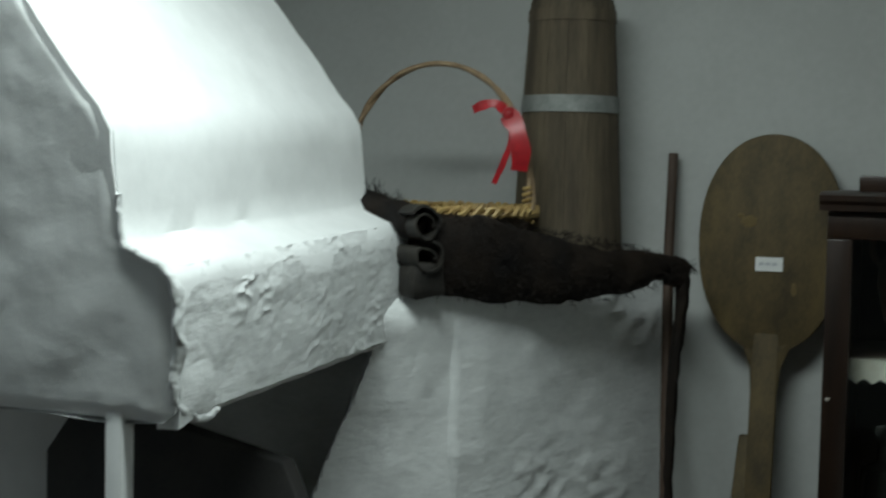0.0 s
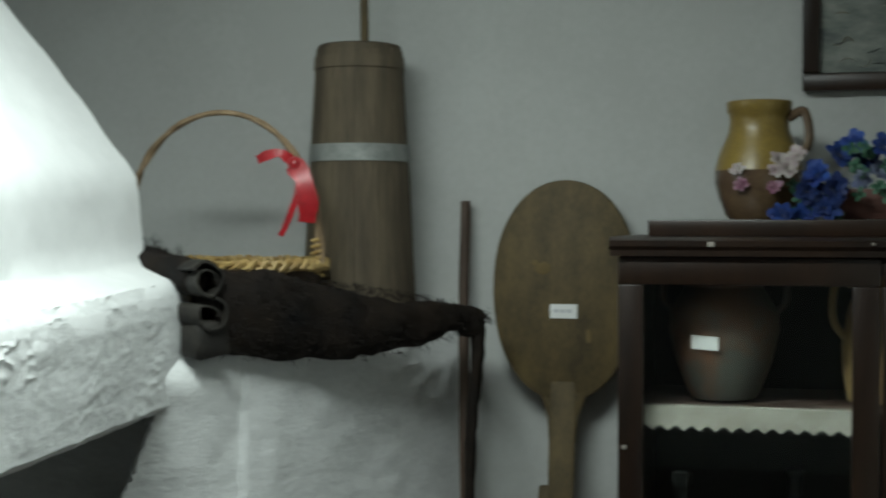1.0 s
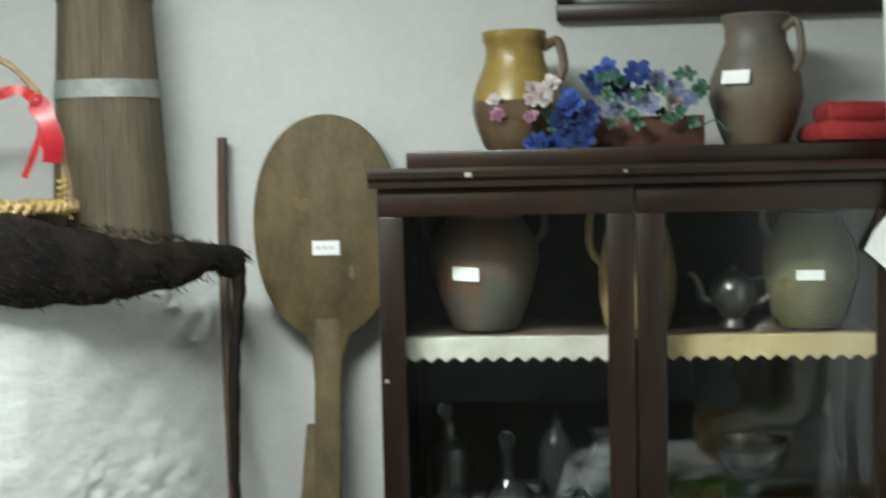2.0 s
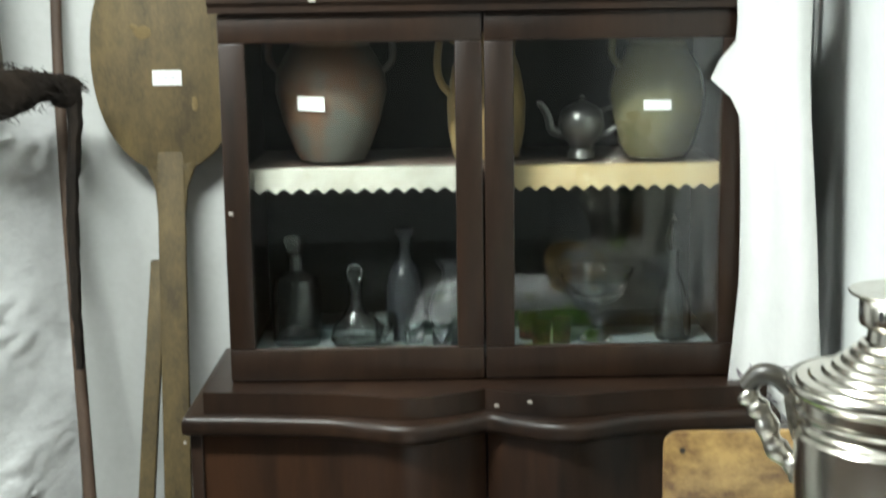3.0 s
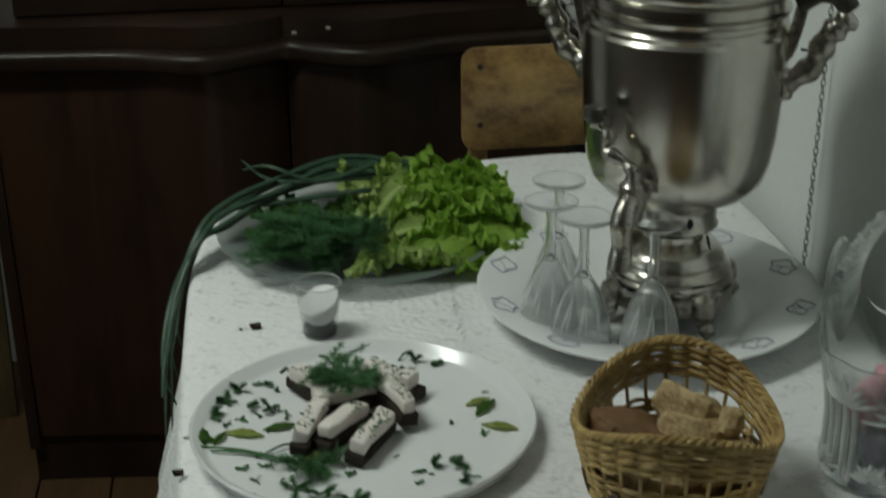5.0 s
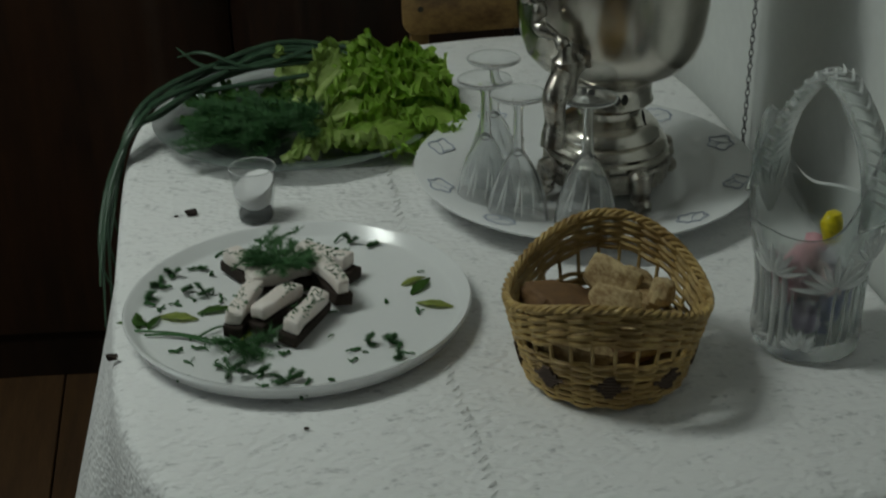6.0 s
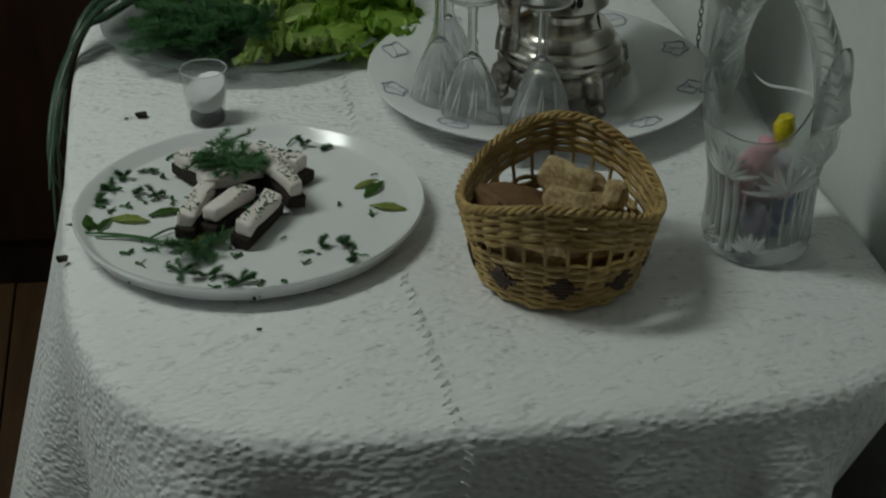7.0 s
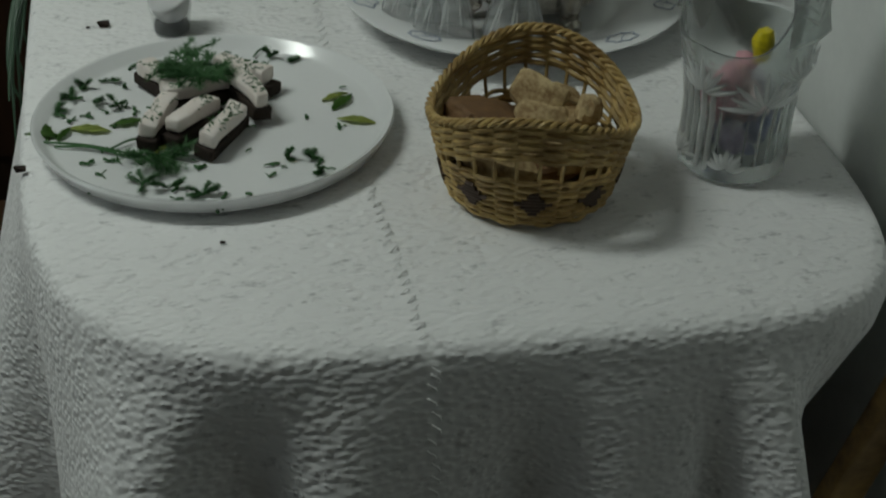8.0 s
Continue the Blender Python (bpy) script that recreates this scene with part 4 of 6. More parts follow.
part("body", lathe([(0, 0), (0.055, 0), (0.068, 0.02), (0.084, 0.075), (0.088, 0.115), (0.08, 0.155), (0.06, 0.185), (0.056, 0.2), (0.062, 0.205), (0.055, 0.206), (0.05, 0.19), (0, 0.18)], 48), OLIVE, olive_pot)
handle_loop((0, 0, 0), 0.062, 0.16, 0.215, 0.03, olive_pot, OLIVE, 200, 0.007)
lab = part("label", box(-0.024, 0.024, -0.001, 0, -0.009, 0.009), LABEL, olive_pot, "small white paper label")
lab.location, lab.rotation_euler = (-0.012, -0.0885, 0.098), (radians(4), 0, radians(-8))

# ---- behind the glass, lower shelf ----
low = 0.9005
# pale sheets added to give the lower shelf its lit, bluish surface
LIT_SHELF = mat("lit_shelf_tone", (0.20, 0.23, 0.23), (0.14, 0.16, 0.16), rough=0.5, scale=12)
for x0, x1 in ((-0.335, 0.055), (0.118, 0.50)):
    ln_ = thing("shelf_liner", (x0 + x1) / 2, 2.60, 0.8992, "pale bluish sheet standing for light on the lower shelf", "shelf paper", "shelf liners")
    part("sheet", box((x0 - x1) / 2, (x1 - x0) / 2, -0.095, 0.10, 0, 0.0012), LIT_SHELF, ln_)
RUBY = glass("ruby_glass", (0.30, 0.07, 0.06))
DARKGLASS = mat("dark_bottle", (0.012, 0.014, 0.016), (0.02, 0.02, 0.022), rough=0.08, scale=8, bump=0, coat=0.5)


STONEWARE = mat("grey_stoneware", (0.035, 0.035, 0.035), (0.02, 0.02, 0.022), rough=0.2, scale=14, coat=0.3)


def vessel(name, x, y, z, profile, material, label, category, group="", seg=32, parts=()):
    v = thing(name, x, y, z, label, category, group)
    part("body", lathe(profile, seg), material, v)
    for nm, prof, m_, lb_ in parts:
        part(nm, lathe(prof, seg), m_, v, lb_)
    return v


def hollow(outer, wall=0.0022, floor_z=0.006):
    """A glass form: the outer line, then the same line again a wall's thickness inside."""
    return outer + [(max(r - wall, 0.0005), z) for r, z in outer[::-1] if z > floor_z] + [(0, floor_z)]


vessel("square_decanter", -0.262, 2.60, low, hollow([(0, 0), (0.042, 0), (0.045, 0.01), (0.046, 0.10), (0.04, 0.122), (0.016, 0.135), (0.014, 0.165), (0.02, 0.172)]), CRYSTAL, "pale square glass decanter with a flat stopper", "decanter", seg=4 * 6, parts=(("stopper", [(0, 0.168), (0.012, 0.168), (0.02, 0.19), (0.018, 0.2), (0, 0.204)], CRYSTAL, ""),))
vessel("round_decanter", -0.152, 2.58, low, hollow([(0, 0), (0.04, 0), (0.048, 0.012), (0.04, 0.04), (0.018, 0.065), (0.012, 0.08), (0.012, 0.115), (0.016, 0.12)]), CRYSTAL, "bell-shaped clear decanter with ball stopper", "decanter", parts=(("stopper", [(0, 0.116), (0.008, 0.118), (0.014, 0.13), (0.015, 0.14), (0.01, 0.15), (0, 0.153)], CRYSTAL, "glass ball stopper"),))
vessel("dark_bottle", -0.062, 2.63, low, [(0, 0), (0.034, 0), (0.036, 0.01), (0.036, 0.10), (0.028, 0.13), (0.013, 0.15), (0.012, 0.19), (0.02, 0.2), (0.02, 0.21), (0, 0.212)], DARKGLASS, "glossy dark ornamental bottle", "bottle")
vessel("pale_jug", 0.03, 2.60, low, [(0, 0), (0.032, 0), (0.045, 0.03), (0.05, 0.06), (0.042, 0.09), (0.026, 0.115), (0.024, 0.13), (0.036, 0.15), (0.034, 0.15), (0.02, 0.13), (0, 0.12)], STONEWARE, "dull grey stoneware jug behind glass", "jug")
for x in (-0.22, -0.09):
    vessel("glass_saucer", x, 2.545, low, hollow([(0, 0), (0.05, 0.0), (0.066, 0.02), (0.068, 0.032)], 0.003, 0.005), BLUEGLASS, "low frosted glass bowl", "bowl", "glass bowls")
for k, x in enumerate((-0.045, -0.1, 0.005)):
    vessel("small_glass", x, 2.555 + 0.03 * (k % 2), low, hollow([(0, 0), (0.017, 0), (0.019, 0.05), (0.02, 0.058)], 0.0015, 0.006), CRYSTAL, "small clear drinking glass", "glass", "small glasses", 24)
vessel("cut_bowl", 0.29, 2.60, low, hollow([(0, 0), (0.03, 0), (0.028, 0.006), (0.009, 0.02), (0.009, 0.05), (0.03, 0.065), (0.055, 0.095), (0.068, 0.13)], 0.003, 0.066), CRYSTAL, "clear cut-glass footed bowl", "bowl", seg=48)
vessel("tall_decanter", 0.432, 2.60, low, hollow([(0, 0), (0.03, 0), (0.034, 0.008), (0.032, 0.06), (0.02, 0.10), (0.01, 0.125), (0.01, 0.16), (0.016, 0.168)]), CRYSTAL, "tall pale glass decanter with pointed stopper", "decanter", parts=(("stopper", [(0, 0.165), (0.008, 0.166), (0.016, 0.185), (0.008, 0.215), (0, 0.235)], CRYSTAL, "pointed stopper"),))
for k, x in enumerate((0.185, 0.225, 0.165)):
    vessel("ruby_glass", x, 2.545 + 0.035 * k, low, hollow([(0, 0), (0.016, 0), (0.018, 0.04), (0.019, 0.048)], 0.0015, 0.006), RUBY, "small red-tinted drinking glass", "glass", "red glasses", 24)
for k in range(4):
    vessel("stacked_dish", 0.335, 2.70, low + 0.012 * k + 0.001 * k, [(0, 0), (0.06, 0), (0.09, 0.012), (0.088, 0.013), (0.06, 0.004), (0, 0.004)], BLUEGLASS, "shallow glass dish in a stack", "dish", "stacked dishes", 40)
vessel("tall_dish_rack", 0.20, 2.74, low, [(0, 0), (0.05, 0), (0.05, 0.006), (0.006, 0.01), (0.006, 0.15), (0.055, 0.16), (0.056, 0.164), (0, 0.165)], BLUEGLASS, "tiered pale glass stand", "stand")

# ---- chair, towel, pipe and chains by the right wall ----
chair = thing("school_chair", 0.482, 2.06, 0, "worn varnished plywood chair pushed under the table", "chair")
bk = box(-0.152, 0.17, -0.006, 0.006, 0.735, 0.893, 0.0)
bmesh.ops.bevel(bk, geom=[e for e in bk.edges if abs(e.verts[0].co.y - e.verts[1].co.y) > 0.005], offset=0.022, segments=5, profile=0.5, affect="EDGES")
bmesh.ops.bevel(bk, geom=[e for e in bk.edges if abs(e.verts[0].co.y - e.verts[1].co.y) < 1e-5], offset=0.002, segments=2, profile=0.5, affect="EDGES")
part("backrest", bk, PLY, chair, "rounded plywood backrest with worn varnish")
SCREW = mat("dark_screw", (0.03, 0.028, 0.025), (0.06, 0.05, 0.04), rough=0.5, metal=0.6)
for x in (-0.125, 0.14):
    part("post", box(x - 0.014, x + 0.014, 0.006, 0.026, 0.42, 0.86, 0.004), PLY, chair)
    part("leg", box(x - 0.016, x + 0.016, 0.0, 0.032, 0.0, 0.42, 0.004), PLY, chair)
    part("leg", box(x - 0.016, x + 0.016, -0.36, -0.328, 0.0, 0.42, 0.004), PLY, chair)
    for z in (0.775, 0.865):
        part("screw", lathe([(0, -0.0025), (0.004, -0.002), (0.0045, 0.0), (0, 0.001)], 12), SCREW, chair).matrix_basis = Matrix.Translation((x, -0.0062, z)) @ Matrix.Rotation(radians(90), 4, "X")
part("seat", box(-0.17, 0.18, -0.37, 0.03, 0.42, 0.438, 0.006), PLY, chair, "plywood seat")

LINEN = mat("white_linen", (0.80, 0.80, 0.78), (0.74, 0.74, 0.72), rough=0.95, scale=30, fine=300, bump=0.3, stretch=(1, 1, 0.4))
STITCH = mat("grey_embroidery", (0.24, 0.25, 0.28), (0.34, 0.26, 0.28), rough=0.9, scale=70)
towel = thing("embroidered_towel", 0.585, 2.40, 0.70, "long white linen towel with embroidered lower end", "towel")
for layer, (yy, x0, x1, zb) in enumerate(((0.0, -0.086, 0.048, 0.0), (0.016, -0.045, 0.06, 0.03))):
    tb = bmesh.new()
    rows = []
    for k in range(41):
        v = k / 40
        z = zb + v * 1.25
        row = []
        for i in range(25):
            u = i / 24
            w = 1 - 0.16 * v + 0.05 * math.sin(v * 9 + layer)
            x = x0 + (x1 - x0) * u * w + 0.012 * math.sin(v * 5 + 1.5 * layer)
            if layer == 0:
                x -= 0.022 * max(0, 0.35 - z) / 0.35 * (1 - u)
                x -= 0.05 * math.exp(-((z - 0.695) / 0.035) ** 2) * (1 - u) ** 3
            row.append((x, yy + 0.007 * math.sin(u * 5 + v * 2) + 0.002 * math.sin(u * 13), z))
        rows.append(row)
    fv = [[tb.verts.new(p) for p in r] for r in rows]
    bv = [[tb.verts.new((p[0], p[1] + 0.0025, p[2])) for p in r] for r in rows]
    for k in range(40):
        for i in range(24):
            tb.faces.new((fv[k][i], fv[k][i + 1], fv[k + 1][i + 1], fv[k + 1][i]))
            tb.faces.new((bv[k][i], bv[k + 1][i], bv[k + 1][i + 1], bv[k][i + 1]))
        for i in (0, 24):
            tb.faces.new((fv[k][i], fv[k + 1][i], bv[k + 1][i], bv[k][i]))
    for k in (0, 40):
        for i in range(24):
            tb.faces.new((fv[k][i], bv[k][i], bv[k][i + 1], fv[k][i + 1]))
    bmesh.ops.recalc_face_normals(tb, faces=tb.faces[:])
    part("fold", tb, LINEN, towel)
eb = bmesh.new()
rng = random.Random(3)
for k in range(46):
    u, z = rng.random(), rng.uniform(0.02, 0.19)
    x = -0.085 + 0.11 * u
    y = 0.007 * math.sin(u * 5 + z / 1.25 * 2) + 0.002 * math.sin(u * 13) - 0.001
    a = rng.uniform(0, 6.28)
    tube(smooth_path([(x + 0.014 * math.cos(a + q) * s, y, z + 0.014 * math.sin(a + q) * s) for q, s in ((0, 1), (0.9, 0.7), (2.0, 0.9), (3.4, 0.5), (4.2, 1))], 4), 0.0012, 5, eb)
part("embroidery", eb, STITCH, towel, "grey and pink stitched scrolls")
part("hook", tube([(0.0, 0.012, 1.24), (0.0, 0.30, 1.26), (0.0, 0.479, 1.26)], 0.004, 8), MATT_BLACK, towel, "iron rod in the wall")

pipe = thing("pipe", 0.672, 2.62, 0, "thin dark grey pipe in the corner", "pipe")
part("tube", tube([(0, 0, 0), (0, 0, 2.6)], 0.0095, 12), mat("grey_pipe_paint", (0.16, 0.17, 0.17), (0.11, 0.12, 0.12), rough=0.5), pipe)
for z in (0.5, 1.9):
    part("clip", box(-0.012, 0.028, -0.008, 0.008, z, z + 0.02, 0.002), ZINC, pipe)

CHAINM = mat("chain_iron", (0.20, 0.20, 0.20), (0.12, 0.12, 0.12), rough=0.4, metal=0.9, scale=60)


def chain(name, y, z0, z1, x=0.690, sway=0.0, label="thin iron chain hanging against the wall"):
    c = thing(name, x, y, z0, label, "chain", "clock chains")
    n = int((z1 - z0) / 0.0085)
    cbm = bmesh.new()
    for i in range(n):
        z = 0.0085 * i
        pts = []
        for q in range(8):
            a = 2 * math.pi * q / 8
            u, v = 0.0026 * math.cos(a), 0.0056 * math.sin(a)
            pts.append((u, sway * z, z + v) if i % 2 else (0, u + sway * z, z + v))
        tube(pts, 0.0008, 4, cbm, closed=True)
    part("strand", cbm, CHAINM, c)
    return c


chain("long_chain", 1.60, 0.70, 2.3)
chain("loop_chain", 1.762, 1.105, 2.3, sway=0.10)
chain("loop_chain", 1.757, 1.105, 2.3, sway=-0.10)
for y, z in ((1.68, 0.98), (1.35, 1.0), (1.12, 0.9)):
    nail = thing("nail", 0.70, y, z, "small dark nail in the plaster", "nail", "nails")
    part("head", tube([(0.0, 0, 0), (-0.008, 0, 0.001)], 0.0016, 8), MATT_BLACK, nail)

# slanted bar put in for the brown chair rail beside the table
slat = thing("wooden_cane", 0.48, 0.93, 0, "varnished brown wooden bar slanting towards the wall", "cane")
sb = box(-0.02, 0.02, -0.011, 0.011, 0, 0.66, 0.005)
for v in sb.verts:
    v.co.x += 0.31 * v.co.z
part("shaft", cut(sb, 2), PLY, slat)

# ---- the table ----
table = thing("table", 0.305, 1.44, 0, "small oval-ended table under a white cloth", "table")


def oval(a, sx, sy, n=4.2):
    c, s = math.cos(a), math.sin(a)
    n = 5.8 if c > 0 and s < 0 else n
    k = (abs(c) ** n + abs(s) ** n) ** (-1 / n)
    return sx * k * c, sy * k * s


def lean(x, y):
    """The ends bulge more on the side of the wall."""
    return x, y + (-0.05 * (x + 0.05) if y < 0 else 0.11 * x) * min(1, abs(y) / 0.4)


top = extrude([lean(*oval(2 * math.pi * i / 72, 0.355, 0.535)) for i in range(72)], "z", 0.715, 0.745)
part("tabletop", top, PLY, table)
for x in (-0.26, 0.26):
    for y in (-0.36, 0.36):
        part("leg", box(x - 0.025, x + 0.025, y - 0.025, y + 0.025, 0, 0.715, 0.004), PLY, table)

cloth = thing("tablecloth", 0.305, 1.44, 0.745, "white woven textured tablecloth hanging in folds", "tablecloth")
cb = bmesh.new()
NA = 360
levels = [(k / 14, 0.0) for k in range(1, 14)] + [(0.98, 0.0), (0.997, -0.001), (1.008, -0.0045), (1.016, -0.012), (1.021, -0.024)] + [(1.026 + 0.0075 * k, -0.024 - 0.022 * k) for k in range(1, 20)]
rows = []
for s, dz in levels:
    row = []
    for i in range(NA):
        a = 2 * math.pi * i / NA
        x, y = lean(*oval(a, 0.365 * s, 0.535 * s))
        hang = max(0.0, -dz - 0.03)
        w = hang * (0.30 * math.sin(a * 10 + 1.6 * math.sin(3 * a)) + 0.10 * math.sin(a * 23 + 2) + 0.30 * sum(math.exp(-((a - c) / 0.10) ** 2) for c in (0.98, 2.16, 4.08)) + 0.32 * math.exp(-((a - 5.225) / 0.035) ** 2) - 0.5 * math.exp(-((a - 5.12) / 0.055) ** 2)
                    - 1.05 * max(0.0, min(1.0, (a - 5.25) / 0.12)) * max(0.0, min(1.0, (6.15 - a) / 0.3)))
        r = math.hypot(x, y)
        x, y = x * (1 + w * 0.6 / max(r, 0.1)), y * (1 + w * 0.6 / max(r, 0.1))
        if x > 0.372:
            x = 0.372
        z = 0.004 + dz + (0.0016 * noise.noise(Vector((x * 9, y * 9, 1))) if dz == 0 else 0)
        row.append(cb.verts.new((x, y, z)))
    rows.append(row)
mid = cb.verts.new((0, 0, 0.004))
for i in range(NA):
    cb.faces.new((mid, rows[0][i], rows[0][(i + 1) % NA]))
for u, v in zip(rows, rows[1:]):
    for i in range(NA):
        j = (i + 1) % NA
        cb.faces.new((u[i], v[i], v[j], u[j]))
fall = [min((v for v in row if v.co.y < 0), key=lambda v: abs(v.co.x + 0.062)).co.copy() for row in rows[16:]]
part("sheet", cb, CLOTH, cloth)
TOP = 0.751


def dish(name, x, y, profile, material, label, category, seg=72):
    d = thing(name, x, y, TOP, label, category)
    part("body", lathe(profile, seg), material, d)
    return d


big = dish("serving_dish", 0.452, 1.472, [(0, 0.004), (0.10, 0.003), (0.11, 0.0), (0.118, 0.004), (0.15, 0.018), (0.189, 0.027), (0.191, 0.030), (0.188, 0.031), (0.15, 0.0225), (0.128, 0.016), (0.118, 0.010), (0.108, 0.0085), (0, 0.008)], CHINA, "large white china dish with blue sea motifs on the rim", "dish")
plate = dish("flat_plate", 0.114, 1.245, [(0, 0.003), (0.148, 0.002), (0.158, 0.006), (0.1645, 0.018), (0.163, 0.0205), (0.160, 0.0195), (0.154, 0.0095), (0.148, 0.0075), (0, 0.007)], CHINA, "flat white plate with a raised rim and scattered dill", "plate")


plate.location.y, plate.scale = 1.250, (1, 0.955, 1)


def dense(line, n=4):
    """The same line with more points on it."""
    return [(a[0] + (b[0] - a[0]) * k / n, a[1] + (b[1] - a[1]) * k / n) for a, b in zip(line, line[1:]) for k in range(n)] + [line[-1]]


# ---- samovar ----
sam = thing("samovar", 0.470, 1.450, 0.7605, "large polished nickel samovar with scrolled handles and tap", "samovar")
part("body", lathe([(0.0, 0.139), (0.047, 0.139), (0.05, 0.142), (0.066, 0.145), (0.083, 0.154), (0.0955, 0.168), (0.102, 0.187), (0.106, 0.215), (0.109, 0.26), (0.111, 0.305), (0.112, 0.334), (0.108, 0.338), (0.109, 0.343), (0.105, 0.347), (0.105, 0.352)], 96), STEEL, sam, "polished barrel-shaped body")
part("shoulder", lathe([(0.1055, 0.3525), (0.110, 0.355), (0.111, 0.359), (0.106, 0.362), (0.1065, 0.372), (0.111, 0.376), (0.1165, 0.379), (0.1205, 0.383), (0.122, 0.388), (0.1205, 0.3915), (0.116, 0.391)], 96), STEEL, sam, "ringed shoulder")
part("lid", lathe([(0.1155, 0.3912), (0.112, 0.3905), (0.1095, 0.394), (0.099, 0.3955), (0.0965, 0.3985), (0.085, 0.4000), (0.0825, 0.4040), (0.075, 0.4055), (0.0725, 0.4105), (0.0655, 0.4120), (0.0630, 0.4175), (0.0565, 0.4195), (0.0540, 0.4255), (0.0485, 0.4275), (0.0460, 0.4325), (0.041, 0.434)], 96), STEEL, sam, "stepped ringed lid")
part("chimney", lathe([(0.042, 0.4205), (0.043, 0.424), (0.0395, 0.427), (0.0385, 0.447), (0.047, 0.452), (0.0485, 0.456), (0.0485, 0.478), (0.047, 0.481), (0.059, 0.484), (0.0605, 0.4865), (0.059, 0.488), (0.046, 0.487), (0.02, 0.489), (0, 0.49)], 72), STEEL, sam, "pierced chimney crown")
part("cap_knob", lathe([(0, 0.489), (0.006, 0.4895), (0.006, 0.494), (0.017, 0.498), (0.020, 0.504), (0.016, 0.510), (0, 0.513)], 28), KNOB, sam, "dark wooden knob")


# black insets stand for the darkness in the holes; the metal stays uncut
def hole_ring(r, z, n, w, h, parent):
    for i in range(n):
        a = 2 * math.pi * i / n
        hb_ = bmesh.new()
        for s in (-1, 1):
            pts = [(r * math.cos(a + s * w / r * 0.55 + math.cos(q) * w / 2 / r), r * math.sin(a + s * w / r * 0.55 + math.cos(q) * w / 2 / r), z + math.sin(q) * h / 2) for q in (2 * math.pi * k / 8 for k in range(8))]
            vs = [hb_.verts.new(p) for p in pts]
            inn = [hb_.verts.new((p[0] * 0.965, p[1] * 0.965, p[2])) for p in pts]
            hb_.faces.new(vs)
            hb_.faces.new(inn[::-1])
            for k in range(8):
                hb_.faces.new((vs[k], inn[k], inn[(k + 1) % 8], vs[(k + 1) % 8]))
        bmesh.ops.recalc_face_normals(hb_, faces=hb_.faces[:])
        part("vent", hb_, MATT_BLACK, parent, "black inset standing for the dark of a pierced vent", smooth=False)


hole_ring(0.0489, 0.467, 8, 0.006, 0.012, sam)
part("collar", lathe([(0.0495, 0.1385), (0.051, 0.136), (0.0485, 0.132), (0.0485, 0.114), (0.051, 0.110), (0.0465, 0.106), (0.042, 0.105)], 72), STEEL, sam, "pierced collar")
hole_ring(0.0489, 0.123, 8, 0.008, 0.013, sam)
part("foot", lathe([(0.0415, 0.1045), (0.036, 0.100), (0.0355, 0.092), (0.041, 0.088), (0.052, 0.084), (0.059, 0.077), (0.0615, 0.071), (0.0595, 0.068), (0.066, 0.065), (0.0695, 0.058), (0.068, 0.053), (0.0715, 0.050), (0.071, 0.045), (0.05, 0.042), (0, 0.042)], 72), STEEL, sam, "bell-shaped turned foot")
part("base", lathe(dense([(0.060, 0.0435), (0.072, 0.0435), (0.0735, 0.040), (0.0715, 0.020), (0.066, 0.020), (0.062, 0.040)], 3), 96, fn=lambda a, r, z: r * (1 + 0.01 * math.sin(32 * a))), STEEL_CAST, sam, "arched cast base")
for v in sam.children[-1].data.vertices:
    a = math.atan2(v.co.y, v.co.x) - radians(14)
    v.co.z = 0.0435 - (0.0435 - v.co.z) * (0.35 + 0.65 * abs(math.cos(2 * a)) ** 1.5)
for k in range(4):
    a = radians(14 + 90 * k)
    d = Vector((math.cos(a), math.sin(a), 0))
    part("leg", tube(smooth_path([d * 0.068 + Vector((0, 0, 0.040)), d * 0.078 + Vector((0, 0, 0.034)), d * 0.079 + Vector((0, 0, 0.016)), d * 0.092 + Vector((0, 0, 0.006))], 5), lambda t: 0.0145 - 0.006 * t + 0.0012 * math.sin(t * 30), 12), STEEL_CAST, sam, "cast claw foot")
for s in (-1, 1):
    d = Vector((math.cos(radians(-30)), math.sin(radians(-30)), 0)) * s
    up = Vector((0, 0, 1))
    arm = part("handle", tube(smooth_path([d * 0.103 + up * 0.280, d * 0.118 + up * 0.286, d * 0.138 + up * 0.303, d * 0.148 + up * 0.330, d * 0.160 + up * 0.346, d * 0.172 + up * 0.358], 7), lambda t: 0.0125 - 0.0018 * math.sin(t * 32), 12), STEEL_CAST, sam, "scrolled cast handle")
    part("grip", tube(smooth_path([d * 0.170 + up * 0.363, d * 0.157 + up * 0.378, d * 0.138 + up * 0.380, d * 0.118 + up * 0.366], 6), lambda t: 0.0125 - 0.003 * abs(t - 0.5), 12), KNOB, arm, "dark wooden grip")
    part("bracket", tube(smooth_path([d * 0.122 + up * 0.366, d * 0.118 + up * 0.343, d * 0.112 + up * 0.318, d * 0.104 + up * 0.306], 5), 0.007, 8), STEEL_CAST, arm)
    part("mount", lathe([(0, -0.02), (0.013, -0.015), (0.016, 0), (0.012, 0.015), (0, 0.02)], 14, centre=(d.x * 0.106, d.y * 0.106)), STEEL_CAST, arm).location = (0, 0, 0.280)
for ang in (-66,):
    d = Vector((math.cos(radians(ang)), math.sin(radians(ang)), 0)) * 0.084
    st = part("lid_knob", lathe([(0.0045, 0.396), (0.0035, 0.41), (0.0055, 0.413), (0.015, 0.417), (0.0185, 0.424), (0.015, 0.432), (0, 0.4355)], 24, centre=(d.x, d.y)), KNOB, sam, "wooden lid knob on a short stem")
# the tap reaches out towards the front
t0 = Vector((-0.616, -0.788, 0)).normalized()
